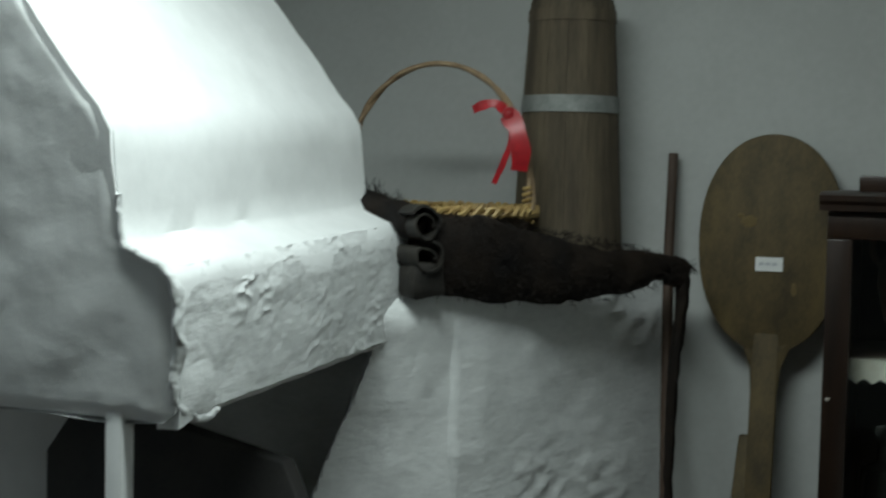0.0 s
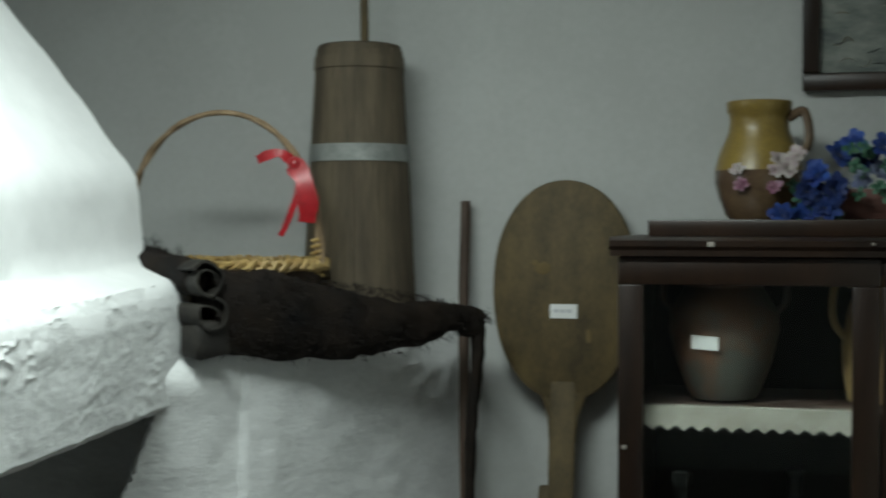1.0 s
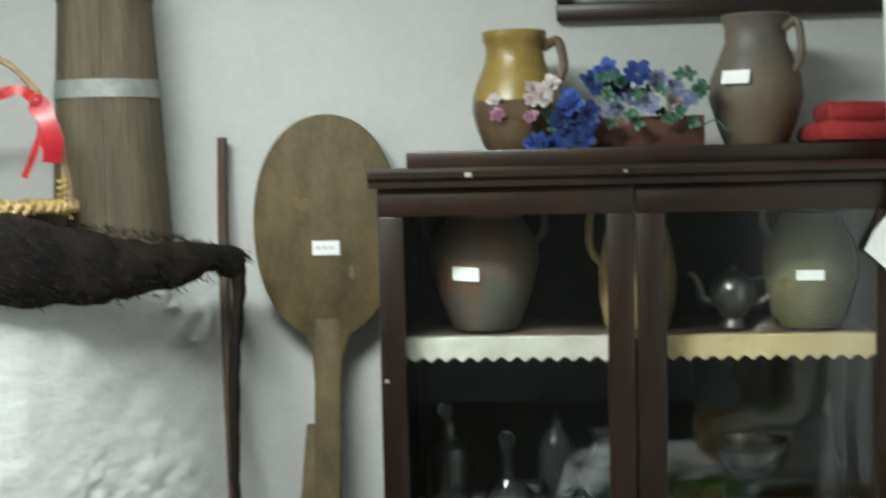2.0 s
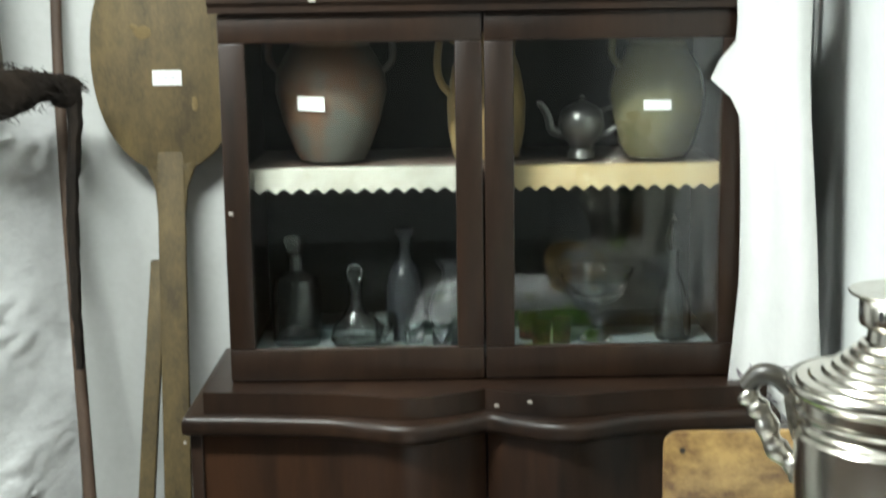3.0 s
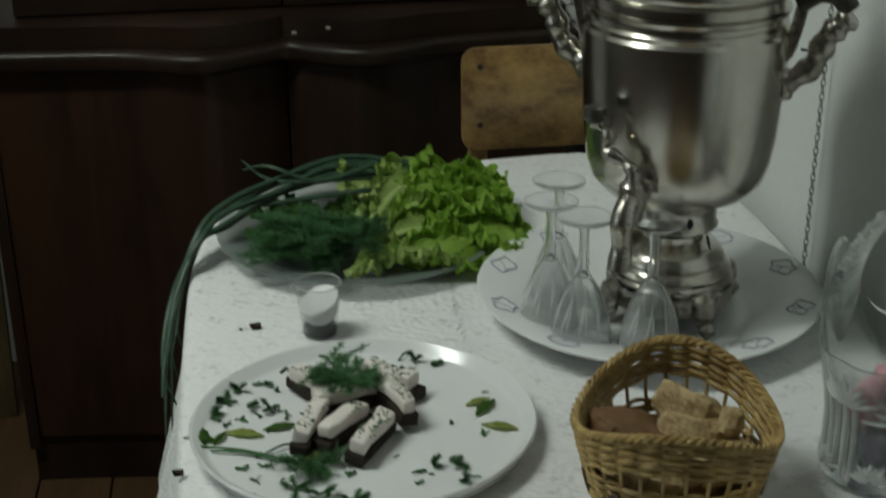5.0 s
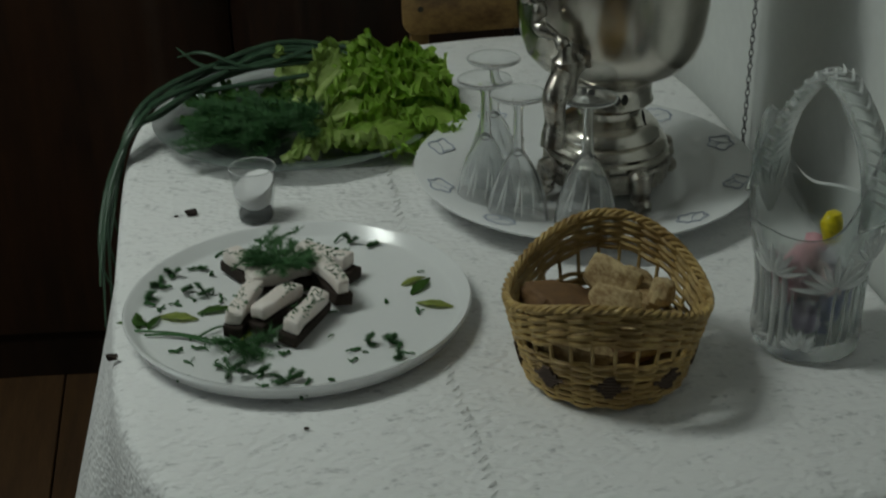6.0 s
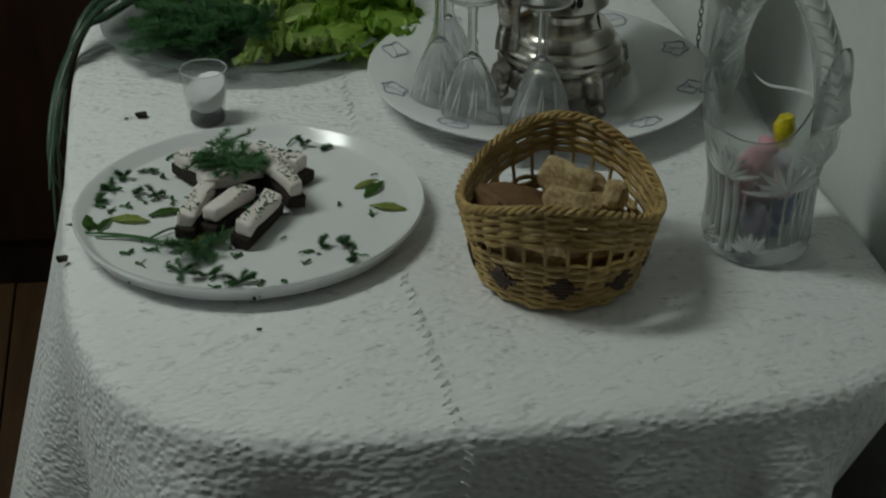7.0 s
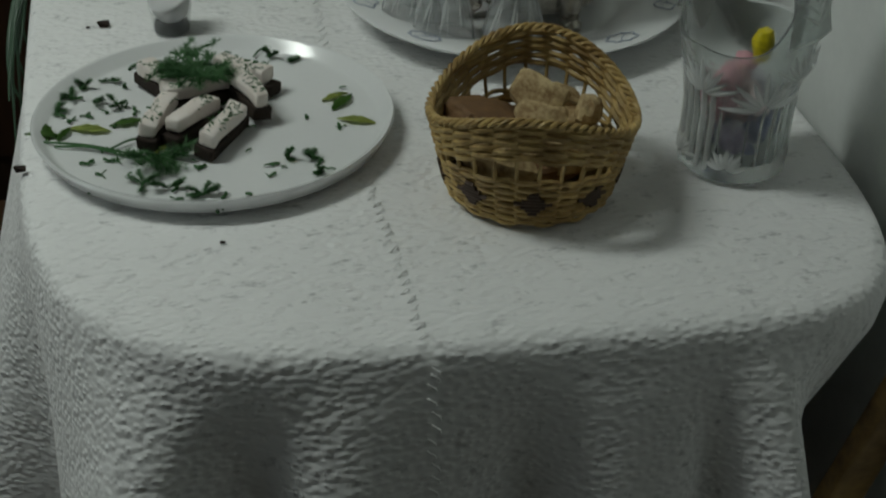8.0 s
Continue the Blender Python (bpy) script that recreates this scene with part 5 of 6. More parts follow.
up = Vector((0, 0, 1))
tap = part("tap", tube(smooth_path([t0 * 0.099 + up * 0.190, t0 * 0.105 + up * 0.182, t0 * 0.125 + up * 0.178, t0 * 0.142 + up * 0.176, t0 * 0.152 + up * 0.158, t0 * 0.150 + up * 0.132, t0 * 0.158 + up * 0.108], 6), lambda t: 0.0135 - 0.002 * t + 0.001 * math.sin(t * 22), 12), STEEL_CAST, sam, "curved cast tap")
c_ = t0 * 0.128
part("valve", lathe([(0, 0.150), (0.008, 0.150), (0.0135, 0.160), (0.0145, 0.178), (0.0135, 0.194), (0.008, 0.199), (0.006, 0.21), (0, 0.212)], 20, centre=(c_.x, c_.y)), STEEL_CAST, tap)
side = Vector((-0.788, 0.616, 0)).normalized()
part("key", tube(smooth_path([c_ + up * 0.208, c_ + side * 0.012 + up * 0.218, c_ + side * 0.034 + up * 0.228, c_ + side * 0.03 + up * 0.245, c_ + side * 0.046 + up * 0.256], 6), lambda t: 0.0065 + 0.0018 * math.sin(t * 20), 10), STEEL_CAST, tap, "scrolled tap key")
kk = c_ + side * 0.046
part("key_knob", lathe([(0, 0.254), (0.009, 0.256), (0.013, 0.262), (0.011, 0.271), (0, 0.274)], 20, centre=(kk.x, kk.y)), KNOB, tap, "small wooden tap knob")
rosette = part("rosette", lathe([(0, -0.006), (0.018, -0.004), (0.02, 0), (0.012, 0.006), (0, 0.008)], 20, fn=lambda a, r, z: r * (1 + 0.12 * math.sin(8 * a))), STEEL_CAST, tap)
rosette.matrix_basis = Matrix.Translation(t0 * 0.100 + up * 0.192) @ t0.to_track_quat("Z", "Y").to_matrix().to_4x4()

sam.scale = (0.945, 0.945, 0.965)

# motifs on the dish's rim
for k in range(10):
    a = radians(36 * k + 8)
    mb = bmesh.new()
    n_, wob = ((5, 0.16), (9, 0.09), (3, 0.28), (7, 0.14), (4, 0.18))[k % 5]
    ring = [((0.017 + 0.017 * wob * math.sin(n_ * q)) * math.cos(q), (0.0125 + 0.0125 * wob * math.sin(n_ * q + 1)) * math.sin(q), 0) for q in (2 * math.pi * i / 36 for i in range(36))]
    tube(ring, 0.0011, 5, mb, closed=True, flat=0.5)
    for i in range(3 if k % 3 == 0 else 1):
        q = 0.6 + 0.7 * i
        tube(smooth_path([(-0.008, -0.008, 0), (0.002 * math.cos(q), 0.002 * math.sin(q), 0), (0.013 * math.cos(q), 0.010 * math.sin(q), 0)], 3), 0.0006, 4, mb, flat=0.5)
    o = tagged(part("motif", mb, CHINA_BLUE, big, "grey-blue sea shell motif"), kind="stuff")
    o.matrix_basis = Matrix.Translation((0.169 * math.cos(a), 0.169 * math.sin(a), 0.0278)) @ Matrix.Rotation(a + math.pi / 2, 4, "Z") @ Matrix.Rotation(radians(-12), 4, "X")

# ---- upturned wine glasses ----
gob = thing("wine_glass", 0.335, 1.46, 0.7605, "cut crystal wine glass standing upside down", "glass", "upturned wine glasses")
bell = [(0.0325, 0.0), (0.0335, 0.001), (0.0322, 0.012), (0.0278, 0.032), (0.0222, 0.050), (0.0165, 0.064), (0.0108, 0.074), (0.0072, 0.079)]
part("bowl", lathe(bell + [(0.005, 0.076), (0.0088, 0.072), (0.0145, 0.062), (0.0202, 0.049), (0.0258, 0.032), (0.0300, 0.012), (0.031, 0.0012)], 48), WINEGLASS, gob, "clear cut bowl")
cuts = bmesh.new()
for i in range(7):
    a0 = 2 * math.pi * i / 9
    for w in (-0.8, 0, 0.8):
        line = []
        for q in range(5):
            z = 0.028 + 0.034 * q / 4 - 0.012 * abs(w)
            k = next(j for j in range(len(bell) - 1) if bell[j][1] <= z <= bell[j + 1][1])
            f = (z - bell[k][1]) / (bell[k + 1][1] - bell[k][1])
            r = bell[k][0] + (bell[k + 1][0] - bell[k][0]) * f + 0.0001
            a = a0 + 0.16 * w * (1 - 0.5 * q / 4) + 0.12 * q / 4
            line.append((r * math.cos(a), r * math.sin(a), z))
        tube(line, lambda t: 0.0010 * math.sin(math.pi * min(0.95, max(0.05, t))), 5, cuts)
tagged(part("cut_pattern", cuts, FROST, gob, "white cut leaf pattern"), kind="stuff")
part("stem", lathe([(0.0075, 0.0793), (0.0055, 0.088), (0.0068, 0.092), (0.0052, 0.098), (0.0047, 0.125), (0.0065, 0.1325), (0.007, 0.1335)], 20), WINEGLASS, gob)
part("foot", lathe([(0.0, 0.1338), (0.008, 0.134), (0.020, 0.138), (0.0285, 0.142), (0.0288, 0.1435), (0.018, 0.1412), (0, 0.1415)], 40), WINEGLASS, gob)
part("foot_rim", tube(arc((0, 0, 0.1428), 0.0285, 0, 354, 59, "xy"), 0.0008, 6, closed=True), RIMGLASS, gob)
part("lip", tube(arc((0, 0, 0.0011), 0.0325, 0, 354, 59, "xy"), 0.0009, 6, closed=True), RIMGLASS, gob)
for x, y in ((0.356, 1.385), (0.424, 1.362), (0.352, 1.490)):
    copy_thing(gob, pose(x, y, 0.7605, 0, 0, x * 500))
gob.scale = (1, 1, 1)
gob.matrix_world = pose(0.331, 1.432, 0.7605, 0, 0, 25)

# ---- salt in a shot glass ----
CLEARGLASS = clear("clear_glass", (0.30, 0.32, 0.32), 0.13)
THICKGLASS = clear("thick_glass", (0.06, 0.065, 0.065), 0.6)
shot = thing("shot_glass", 0.084, 1.466, TOP, "small thick-bottomed glass filled with white salt", "glass")
part("glass", lathe([(0, 0), (0.0185, 0), (0.0195, 0.003), (0.0225, 0.03), (0.0248, 0.060), (0.0242, 0.0608), (0.0236, 0.060), (0.0212, 0.03), (0.0178, 0.010), (0, 0.009)], 48), CLEARGLASS, shot)
part("rim", tube(arc((0, 0, 0.0604), 0.0243, 0, 354, 59, "xy"), 0.0007, 6, closed=True), RIMGLASS, shot)
SALT = mat("white_salt", (0.84, 0.84, 0.84), (0.79, 0.79, 0.79), rough=0.9, scale=300, bump=0.4)
part("bottom", lathe([(0, 0.001), (0.0178, 0.001), (0.0188, 0.006), (0.0176, 0.0098), (0.010, 0.0115), (0, 0.012)], 32), THICKGLASS, shot, "thick dark glass bottom")
salt = lathe(dense([(0, 0.0125), (0.011, 0.0135), (0.0172, 0.019), (0.0204, 0.028), (0.0216, 0.038), (0.0210, 0.040), (0, 0.043)], 3), 40)
for v in salt.verts:
    v.co.z += max(0, v.co.z - 0.022) * 24 * (v.co.x * 0.75 + v.co.y * 0.66)
part("salt", roughen(salt, 0.0004, 200), SALT, shot, "heap of white salt sloping to one side")

# ---- crystal vase with sweets ----
vase = thing("crystal_basket", 0.566, 1.118, TOP, "cut crystal basket vase with arched handle", "vase")


def facets(a, r, z):
    if z < 0.012:
        return r
    if z < 0.075:
        return r * (1 + 0.07 * (abs((a * 24 / (2 * math.pi)) % 1 - 0.5) * 2 - 0.5))
    return r * (1 + 0.055 * abs(math.sin(4 * a + 0.5)) * math.sin((z - 0.075) * 40))


outer = [(0, 0), (0.044, 0), (0.048, 0.004), (0.0475, 0.012), (0.0465, 0.03), (0.0465, 0.06), (0.0475, 0.075), (0.052, 0.095), (0.057, 0.115), (0.060, 0.13)]

vb = lathe(dense(outer) + dense([(0.0555, 0.129), (0.0515, 0.112), (0.0465, 0.092), (0.042, 0.074), (0.041, 0.03), (0.039, 0.016), (0, 0.014)]), 120, fn=facets)
for v in vb.verts:
    if v.co.z > 0.078:
        k = (v.co.z - 0.078) / 0.052
        v.co.z += k * 0.082 * (v.co.x / max(1e-4, math.hypot(v.co.x, v.co.y))) ** 8
part("bowl", vb, MILKY, vase, "fluted cut-glass bowl")
hv = smooth_path([(-0.058, 0, 0.14), (-0.052, 0, 0.175), (-0.038, 0, 0.215), (-0.012, 0, 0.25), (0.012, 0, 0.25), (0.038, 0, 0.215), (0.052, 0, 0.175), (0.058, 0, 0.14)], 7)
hb_ = bmesh.new()
rows = []
for i, p in enumerate(hv):
    p = Vector(p)
    t = (Vector(hv[min(i + 1, len(hv) - 1)]) - Vector(hv[max(i - 1, 0)])).normalized()
    nrm = t.cross(Vector((0, 1, 0)))
    w = 0.0175 + 0.012 * abs(2 * i / (len(hv) - 1) - 1) ** 2
    rows.append([hb_.verts.new(p + Vector((0, w * u, 0)) + nrm * d) for u, d in ((-1, -0.001), (-0.5, -0.0045), (0, -0.005), (0.5, -0.0045), (1, -0.001), (1, 0.001), (0.5, 0.0045), (0, 0.0065), (-0.5, 0.0045), (-1, 0.001))])
for r0, r1 in zip(rows, rows[1:]):
    for j in range(10):
        hb_.faces.new((r0[j], r0[(j + 1) % 10], r1[(j + 1) % 10], r1[j]))
hb_.faces.new(rows[0])
hb_.faces.new(rows[-1][::-1])
bmesh.ops.recalc_face_normals(hb_, faces=hb_.faces[:])
vh = part("handle", hb_, MILKY, vase, "notched glass handle")
for i in range(2, len(hv) - 2, 2):
    p, q = Vector(hv[i]), Vector(hv[i + 2])
    t = (q - p).normalized() * (1 if i < len(hv) / 2 else -1)
    nrm = (q - p).normalized().cross(Vector((0, 1, 0)))
    nb = bmesh.new()
    for sgn in (-1, 1):
        tube([p + nrm * 0.006, p + t * 0.006 + Vector((0, 0.008 * sgn, 0)) + nrm * 0.0052, p + t * 0.011 + Vector((0, 0.0155 * sgn, 0)) + nrm * 0.0018], lambda u: 0.0021 - 0.0012 * u, 6, nb)
    part("notch", nb, FROST, vh, "pale slanting notch")
vase.rotation_euler = (0, 0, radians(-58))
def wall_at(z):
    """Outer radius of the bowl at a height, the line going on straight above it."""
    for (r0, z0), (r1, z1) in zip(outer[1:], outer[2:]):
        if z <= z1 and z1 > z0:
            return r0 + (r1 - r0) * (z - z0) / (z1 - z0)
    return outer[-1][0] + 0.05 * (z - outer[-1][1])


# fans of cuts: direction round the bowl, height of the hub, length of the rays, first and last slant
for ang, z0, reach, a0, a1, inside in ((-32, 0.078, 0.040, -95, 80, 0.0), (180, 0.108, 0.056, -26, 26, 0.006), (0, 0.100, 0.036, -60, 60, 0.0), (-95, 0.084, 0.036, -70, 70, 0.0), (-62, 0.016, 0.020, -80, 80, 0.0), (-120, 0.016, 0.020, -80, 80, 0.0)):
    for i in range(9):
        a = radians(a0 + (a1 - a0) * i / 8)
        ray = []
        for q in range(6):
            d = reach * (0.12 + 0.88 * q / 5) * (1.0 - 0.18 * (i % 2))
            z = z0 + d * math.cos(a)
            r = wall_at(z) - inside + 0.0008
            th = radians(ang) + d * math.sin(a) / r
            ray.append((r * math.cos(th), r * math.sin(th), z))
        part("cut_ray", tube(ray, lambda t: 0.0030 * math.sin(math.pi * min(0.97, max(0.05, 0.15 + 0.85 * t))), 6), FROST, vase)
for i in range(7):
    th = radians(-150 + 11 * i)
    part("flute", tube([(wall_at(z) * math.cos(th), wall_at(z) * math.sin(th), z) for z in (0.012, 0.03, 0.06, 0.085, 0.10)], 0.0026, 6), FROST if i % 2 else RIMGLASS, vase)
for k, (cx, cy, cz, colour) in enumerate(((0.010, -0.008, 0.118, (0.80, 0.66, 0.02)), (-0.018, -0.014, 0.092, (0.78, 0.42, 0.47)), (0.0, -0.02, 0.074, (0.84, 0.66, 0.68)), (-0.02, 0.01, 0.055, (0.66, 0.28, 0.36)), (0.016, -0.008, 0.040, (0.24, 0.26, 0.48)), (-0.010, -0.018, 0.034, (0.45, 0.36, 0.55)), (0.018, 0.012, 0.070, (0.62, 0.58, 0.66)), (-0.004, 0.018, 0.034, (0.20, 0.25, 0.40)), (0.0, 0.0, 0.054, (0.5, 0.3, 0.34)))):
    sweet = thing("wrapped_sweet", 0.566 + cx, 1.118 + cy, TOP + cz, "brightly wrapped sweet inside the crystal vase", "sweet", "wrapped sweets")
    m_ = mat("wrapper", colour, tuple(c * 0.6 for c in colour), rough=0.3, scale=70, bump=0.3)
    part("wrapper", roughen(lathe([(0, -0.016), (0.007, -0.013), (0.0095, -0.006), (0.0095, 0.006), (0.007, 0.013), (0, 0.016)], 12), 0.003, 120, k), m_, sweet)
    if k:
        part("twist", roughen(lathe([(0.001, 0.014), (0.003, 0.017), (0.009, 0.024), (0.0, 0.02)], 8), 0.002, 150, k), m_, sweet)
    sweet.rotation_euler = (k * 1.3, k * 0.9, k * 2.1)
    sweet.scale = (1.25, 1.25, 1.2) if k else (1.0, 1.0, 0.95)

# ---- bread basket ----
bread = thing("bread_basket", 0.374, 1.108, TOP, "willow basket with boat-shaped rim, open band and dark crosses", "basket", rz=-17)


def basket_r(z):
    return 0.069 + 0.018 * min(1, z / 0.075)


def crest(a):
    """The rim and the bands under it rise at front and back and dip at the two sides."""
    return math.sin(a) ** 2


NS = 28
for i in range(NS):
    a = 2 * math.pi * (i + 0.5) / NS
    topz = 0.070 + 0.036 * crest(a)
    part("stake", tube([(basket_r(z) * math.cos(a), basket_r(z) * math.sin(a), z) for z in (0.004, topz * 0.3, topz * 0.55, topz * 0.8, topz)], 0.0018, 6), WICKER, bread)
part("bottom", lathe([(0, 0.002), (0.066, 0.002), (0.069, 0.005), (0.066, 0.0075), (0, 0.0075)], 48, fn=lambda a, r, z: r * (1 + 0.01 * math.sin(24 * a))), WICKER, bread)
low_rows = [(0.004 + 0.0360 * k / 13, 0.0110 * k / 13) for k in range(14)]
high_rows = [(0.0430 + 0.0280 * k / 8, 0.0330 + 0.003 * k / 8) for k in range(9)]
for k, (z0, dz) in enumerate(low_rows + high_rows):
    pts = []
    for i in range(NS * 5):
        a = 2 * math.pi * i / (NS * 5)
        z = z0 + dz * crest(a)
        r = basket_r(z) + 0.0022 * math.cos(NS / 2 * a + math.pi * k)
        pts.append((r * math.cos(a), r * math.sin(a), z + 0.0007 * math.sin(a * 7 + k * 1.9)))
    part("weaver", tube(pts, 0.0026 if k > 13 else 0.0022 if k % 3 else 0.0019, 5, closed=True), WICKER, bread)
# dark crosses woven into the lower band
for i in range(9):
    a0 = radians(-90 + 40 * i + 4)
    for k, w in ((4, 0.10), (5, 0.16), (6, 0.26), (7, 0.40), (8, 0.24), (9, 0.14), (10, 0.10)):
        pts = []
        for q in range(7):
            a = a0 + (q / 6 - 0.5) * w + (0.05 if k in (4, 10) and i % 2 else 0)
            z = low_rows[k][0] + low_rows[k][1] * crest(a)
            pts.append(((basket_r(z) + 0.0030) * math.cos(a), (basket_r(z) + 0.0030) * math.sin(a), z))
        part("dark_weaver", tube(pts, 0.0019, 5), WICKER_DARK, bread, "dark stained willow")
for s in range(3):
    pts = []
    for i in range(230):
        a = 2 * math.pi * i / 230
        ph = a * 24 + s * 2 * math.pi / 3
        r = 0.0875 + 0.0026 * math.cos(ph)
        pts.append((r * math.cos(a), r * math.sin(a), 0.0735 + 0.036 * crest(a) + 0.0026 * math.sin(ph)))
    part("rim_strand", tube(pts, 0.0019, 6, closed=True), WICKER, bread)
CRUST = mat("baked_crust", (0.25, 0.155, 0.065), (0.56, 0.43, 0.23), rough=0.75, scale=55, fine=220, bump=0.8, mix=0.5)
DARKCRUST = mat("dark_crust", (0.14, 0.075, 0.035), (0.22, 0.12, 0.05), rough=0.75, scale=30, bump=0.5)
for k, (x, y, z, sx, sy, sz, rz_, m_) in enumerate(((0.014, 0.034, 0.051, 0.026, 0.017, 0.0055, -40, CRUST), (0.052, 0.004, 0.046, 0.014, 0.010, 0.012, 80, CRUST), (0.012, 0.012, 0.0405, 0.023, 0.014, 0.008, -25, CRUST), (-0.03, 0.022, 0.034, 0.036, 0.026, 0.016, 10, DARKCRUST), (0.03, -0.03, 0.032, 0.036, 0.018, 0.015, 10, CRUST), (-0.03, -0.03, 0.03, 0.034, 0.018, 0.015, -15, CRUST), (0.0, 0.0, 0.02, 0.05, 0.05, 0.012, 0, DARKCRUST), (0.035, 0.03, 0.03, 0.02, 0.03, 0.02, 0, CRUST))):
    loaf = thing("bread_piece", 0.374 + x, 1.108 + y, TOP + z + (0.016 if z > 0.04 else 0.012), "piece of browned bread crust in the basket", "bread", "bread pieces")
    lb_ = cut(box(-sx, sx, -sy, sy, -sz * 0.75, sz * 0.75, min(0.006, sz * 0.6)), 5)
    for v in lb_.verts:
        v.co.z += 0.5 * sz * (1 - (v.co.x / sx) ** 2) * (1 if v.co.z > 0 else 0.3)
        v.co.y = v.co.y * (1 - 0.3 * (v.co.x / sx) ** 2) + 0.25 * sy * (v.co.x / sx) ** 2
    part("crust", roughen(roughen(lb_, 0.004, 45, k), 0.0022, 170, k), m_, loaf)
    loaf.rotation_euler = (0.9 if k == 0 else 0.6 if k == 2 else 0.15 * (k % 3), 0.3 * (k % 2) + 0.2 * (k < 3), radians(rz_))

# ---- greens ----
GREENGLASS = clear("green_tinted_glass", (0.26, 0.31, 0.29), 0.45)
LETTUCE = mat("lettuce", (0.33, 0.56, 0.06), (0.55, 0.74, 0.19), rough=0.45, scale=22, fine=120, bump=0.5, depth=0.003, mix=0.4)
LETTUCE_PALE = mat("lettuce_rib", (0.46, 0.62, 0.18), (0.60, 0.72, 0.30), rough=0.45, scale=30, bump=0.3)
ONION = mat("spring_onion", (0.022, 0.055, 0.029), (0.045, 0.09, 0.052), rough=0.38, scale=20, stretch=(4, 4, 0.5), bump=0.15)
DILL = mat("dill", (0.024, 0.088, 0.024), (0.05, 0.145, 0.045), rough=0.6, scale=60, bump=0)
PARSLEY = mat("parsley", (0.055, 0.15, 0.025), (0.12, 0.24, 0.05), rough=0.5, scale=60, bump=0.2)

for leaf_mat in (LETTUCE, LETTUCE_PALE, PARSLEY):
    # thin leaves let part of the light through
    n, l = leaf_mat.node_tree.nodes, leaf_mat.node_tree.links
    thin, both = n.new("ShaderNodeBsdfTranslucent"), n.new("ShaderNodeMixShader")
    l.new(n["Principled BSDF"].inputs["Base Color"].links[0].from_socket, thin.inputs["Color"])
    both.inputs["Fac"].default_value = 0.4
    l.new(n["Principled BSDF"].outputs["BSDF"], both.inputs[1])
    l.new(thin.outputs["BSDF"], both.inputs[2])
    l.new(both.outputs["Shader"], n["Material Output"].inputs["Surface"])

salad = thing("glass_platter", 0.150, 1.715, TOP, "round clear glass platter under the greens", "platter")
part("base", lathe([(0, 0.002), (0.12, 0.002), (0.1295, 0.004), (0.1295, 0.0075), (0.12, 0.0055), (0, 0.0055)], 72), GREENGLASS, salad)
part("rim", lathe([(0.13, 0.0041), (0.178, 0.018), (0.180, 0.020), (0.177, 0.0205), (0.13, 0.0076)], 72), GREENGLASS, salad, "flared glass rim")


def lettuce_leaf(x, y, z, length, width, yaw, tilt, seed, material=LETTUCE):
    leaf = thing("lettuce_leaf", x, y, z, "crisp frilly green lettuce leaf on the platter", "lettuce", "lettuce leaves")
    rg = random.Random(seed)
    ph = rg.uniform(0, 6)
    bm = bmesh.new()
    NU, NV = 40, 72
    rows = []
    for i in range(NU + 1):
        u = i / NU
        half = width * (0.12 + 0.88 * math.sin(min(1, u * 1.12) * math.pi * 0.62) ** 1.2) * (1 if u < 0.85 else 1 - (u - 0.85) * 2.2)
        row = []
        for k in range(NV + 1):
            v = k / NV * 2 - 1
            edge = abs(v) ** 2.2
            tip = max(0, u - 0.7) / 0.3
            fr = max(edge, tip ** 2)
            z_ = 0.016 * math.sin(u * math.pi) + 0.22 * half * abs(v) ** 1.5 + fr * (0.009 * math.sin(v * 15 + u * 19 + ph) + 0.006 * math.sin(v * 37 - u * 41 + ph))
            p = Vector((u * length + fr * 0.006 * math.sin(v * 21 + ph), v * half * (1 - 0.25 * abs(v)) + fr * 0.006 * math.sin(u * 50 + ph), z_))
            p += noise.noise_vector(p * 34 + Vector((seed, 0, 0))) * 0.0045 + noise.noise_vector(p * 95 + Vector((0, seed, 0))) * 0.0016 * fr
            row.append(bm.verts.new(p))
        rows.append(row)
    for a, b in zip(rows, rows[1:]):
        for k in range(NV):
            bm.faces.new((a[k], a[k + 1], b[k + 1], b[k]))
    bmesh.ops.solidify(bm, geom=bm.faces[:], thickness=0.0011)
    m = Matrix.Rotation(radians(yaw), 4, "Z") @ Matrix.Rotation(radians(-tilt * 0.28), 4, "Y") @ Matrix.Rotation(rg.uniform(-0.5, 0.5), 4, "X")
    bmesh.ops.transform(bm, matrix=m, verts=bm.verts)
    part("blade", bm, material, leaf)
    rb = tube([m @ Vector((u * length * 0.75 - 0.01, 0, 0.016 * math.sin(u * 0.75 * math.pi) - 0.001)) for u in (0, 0.2, 0.4, 0.6, 0.8, 1.0)], lambda t: 0.0075 * (1 - 0.85 * t), 8, flat=0.6)
    part("rib", rb, LETTUCE_PALE, leaf, "thick pale midrib")
    return leaf


rng = random.Random(8)
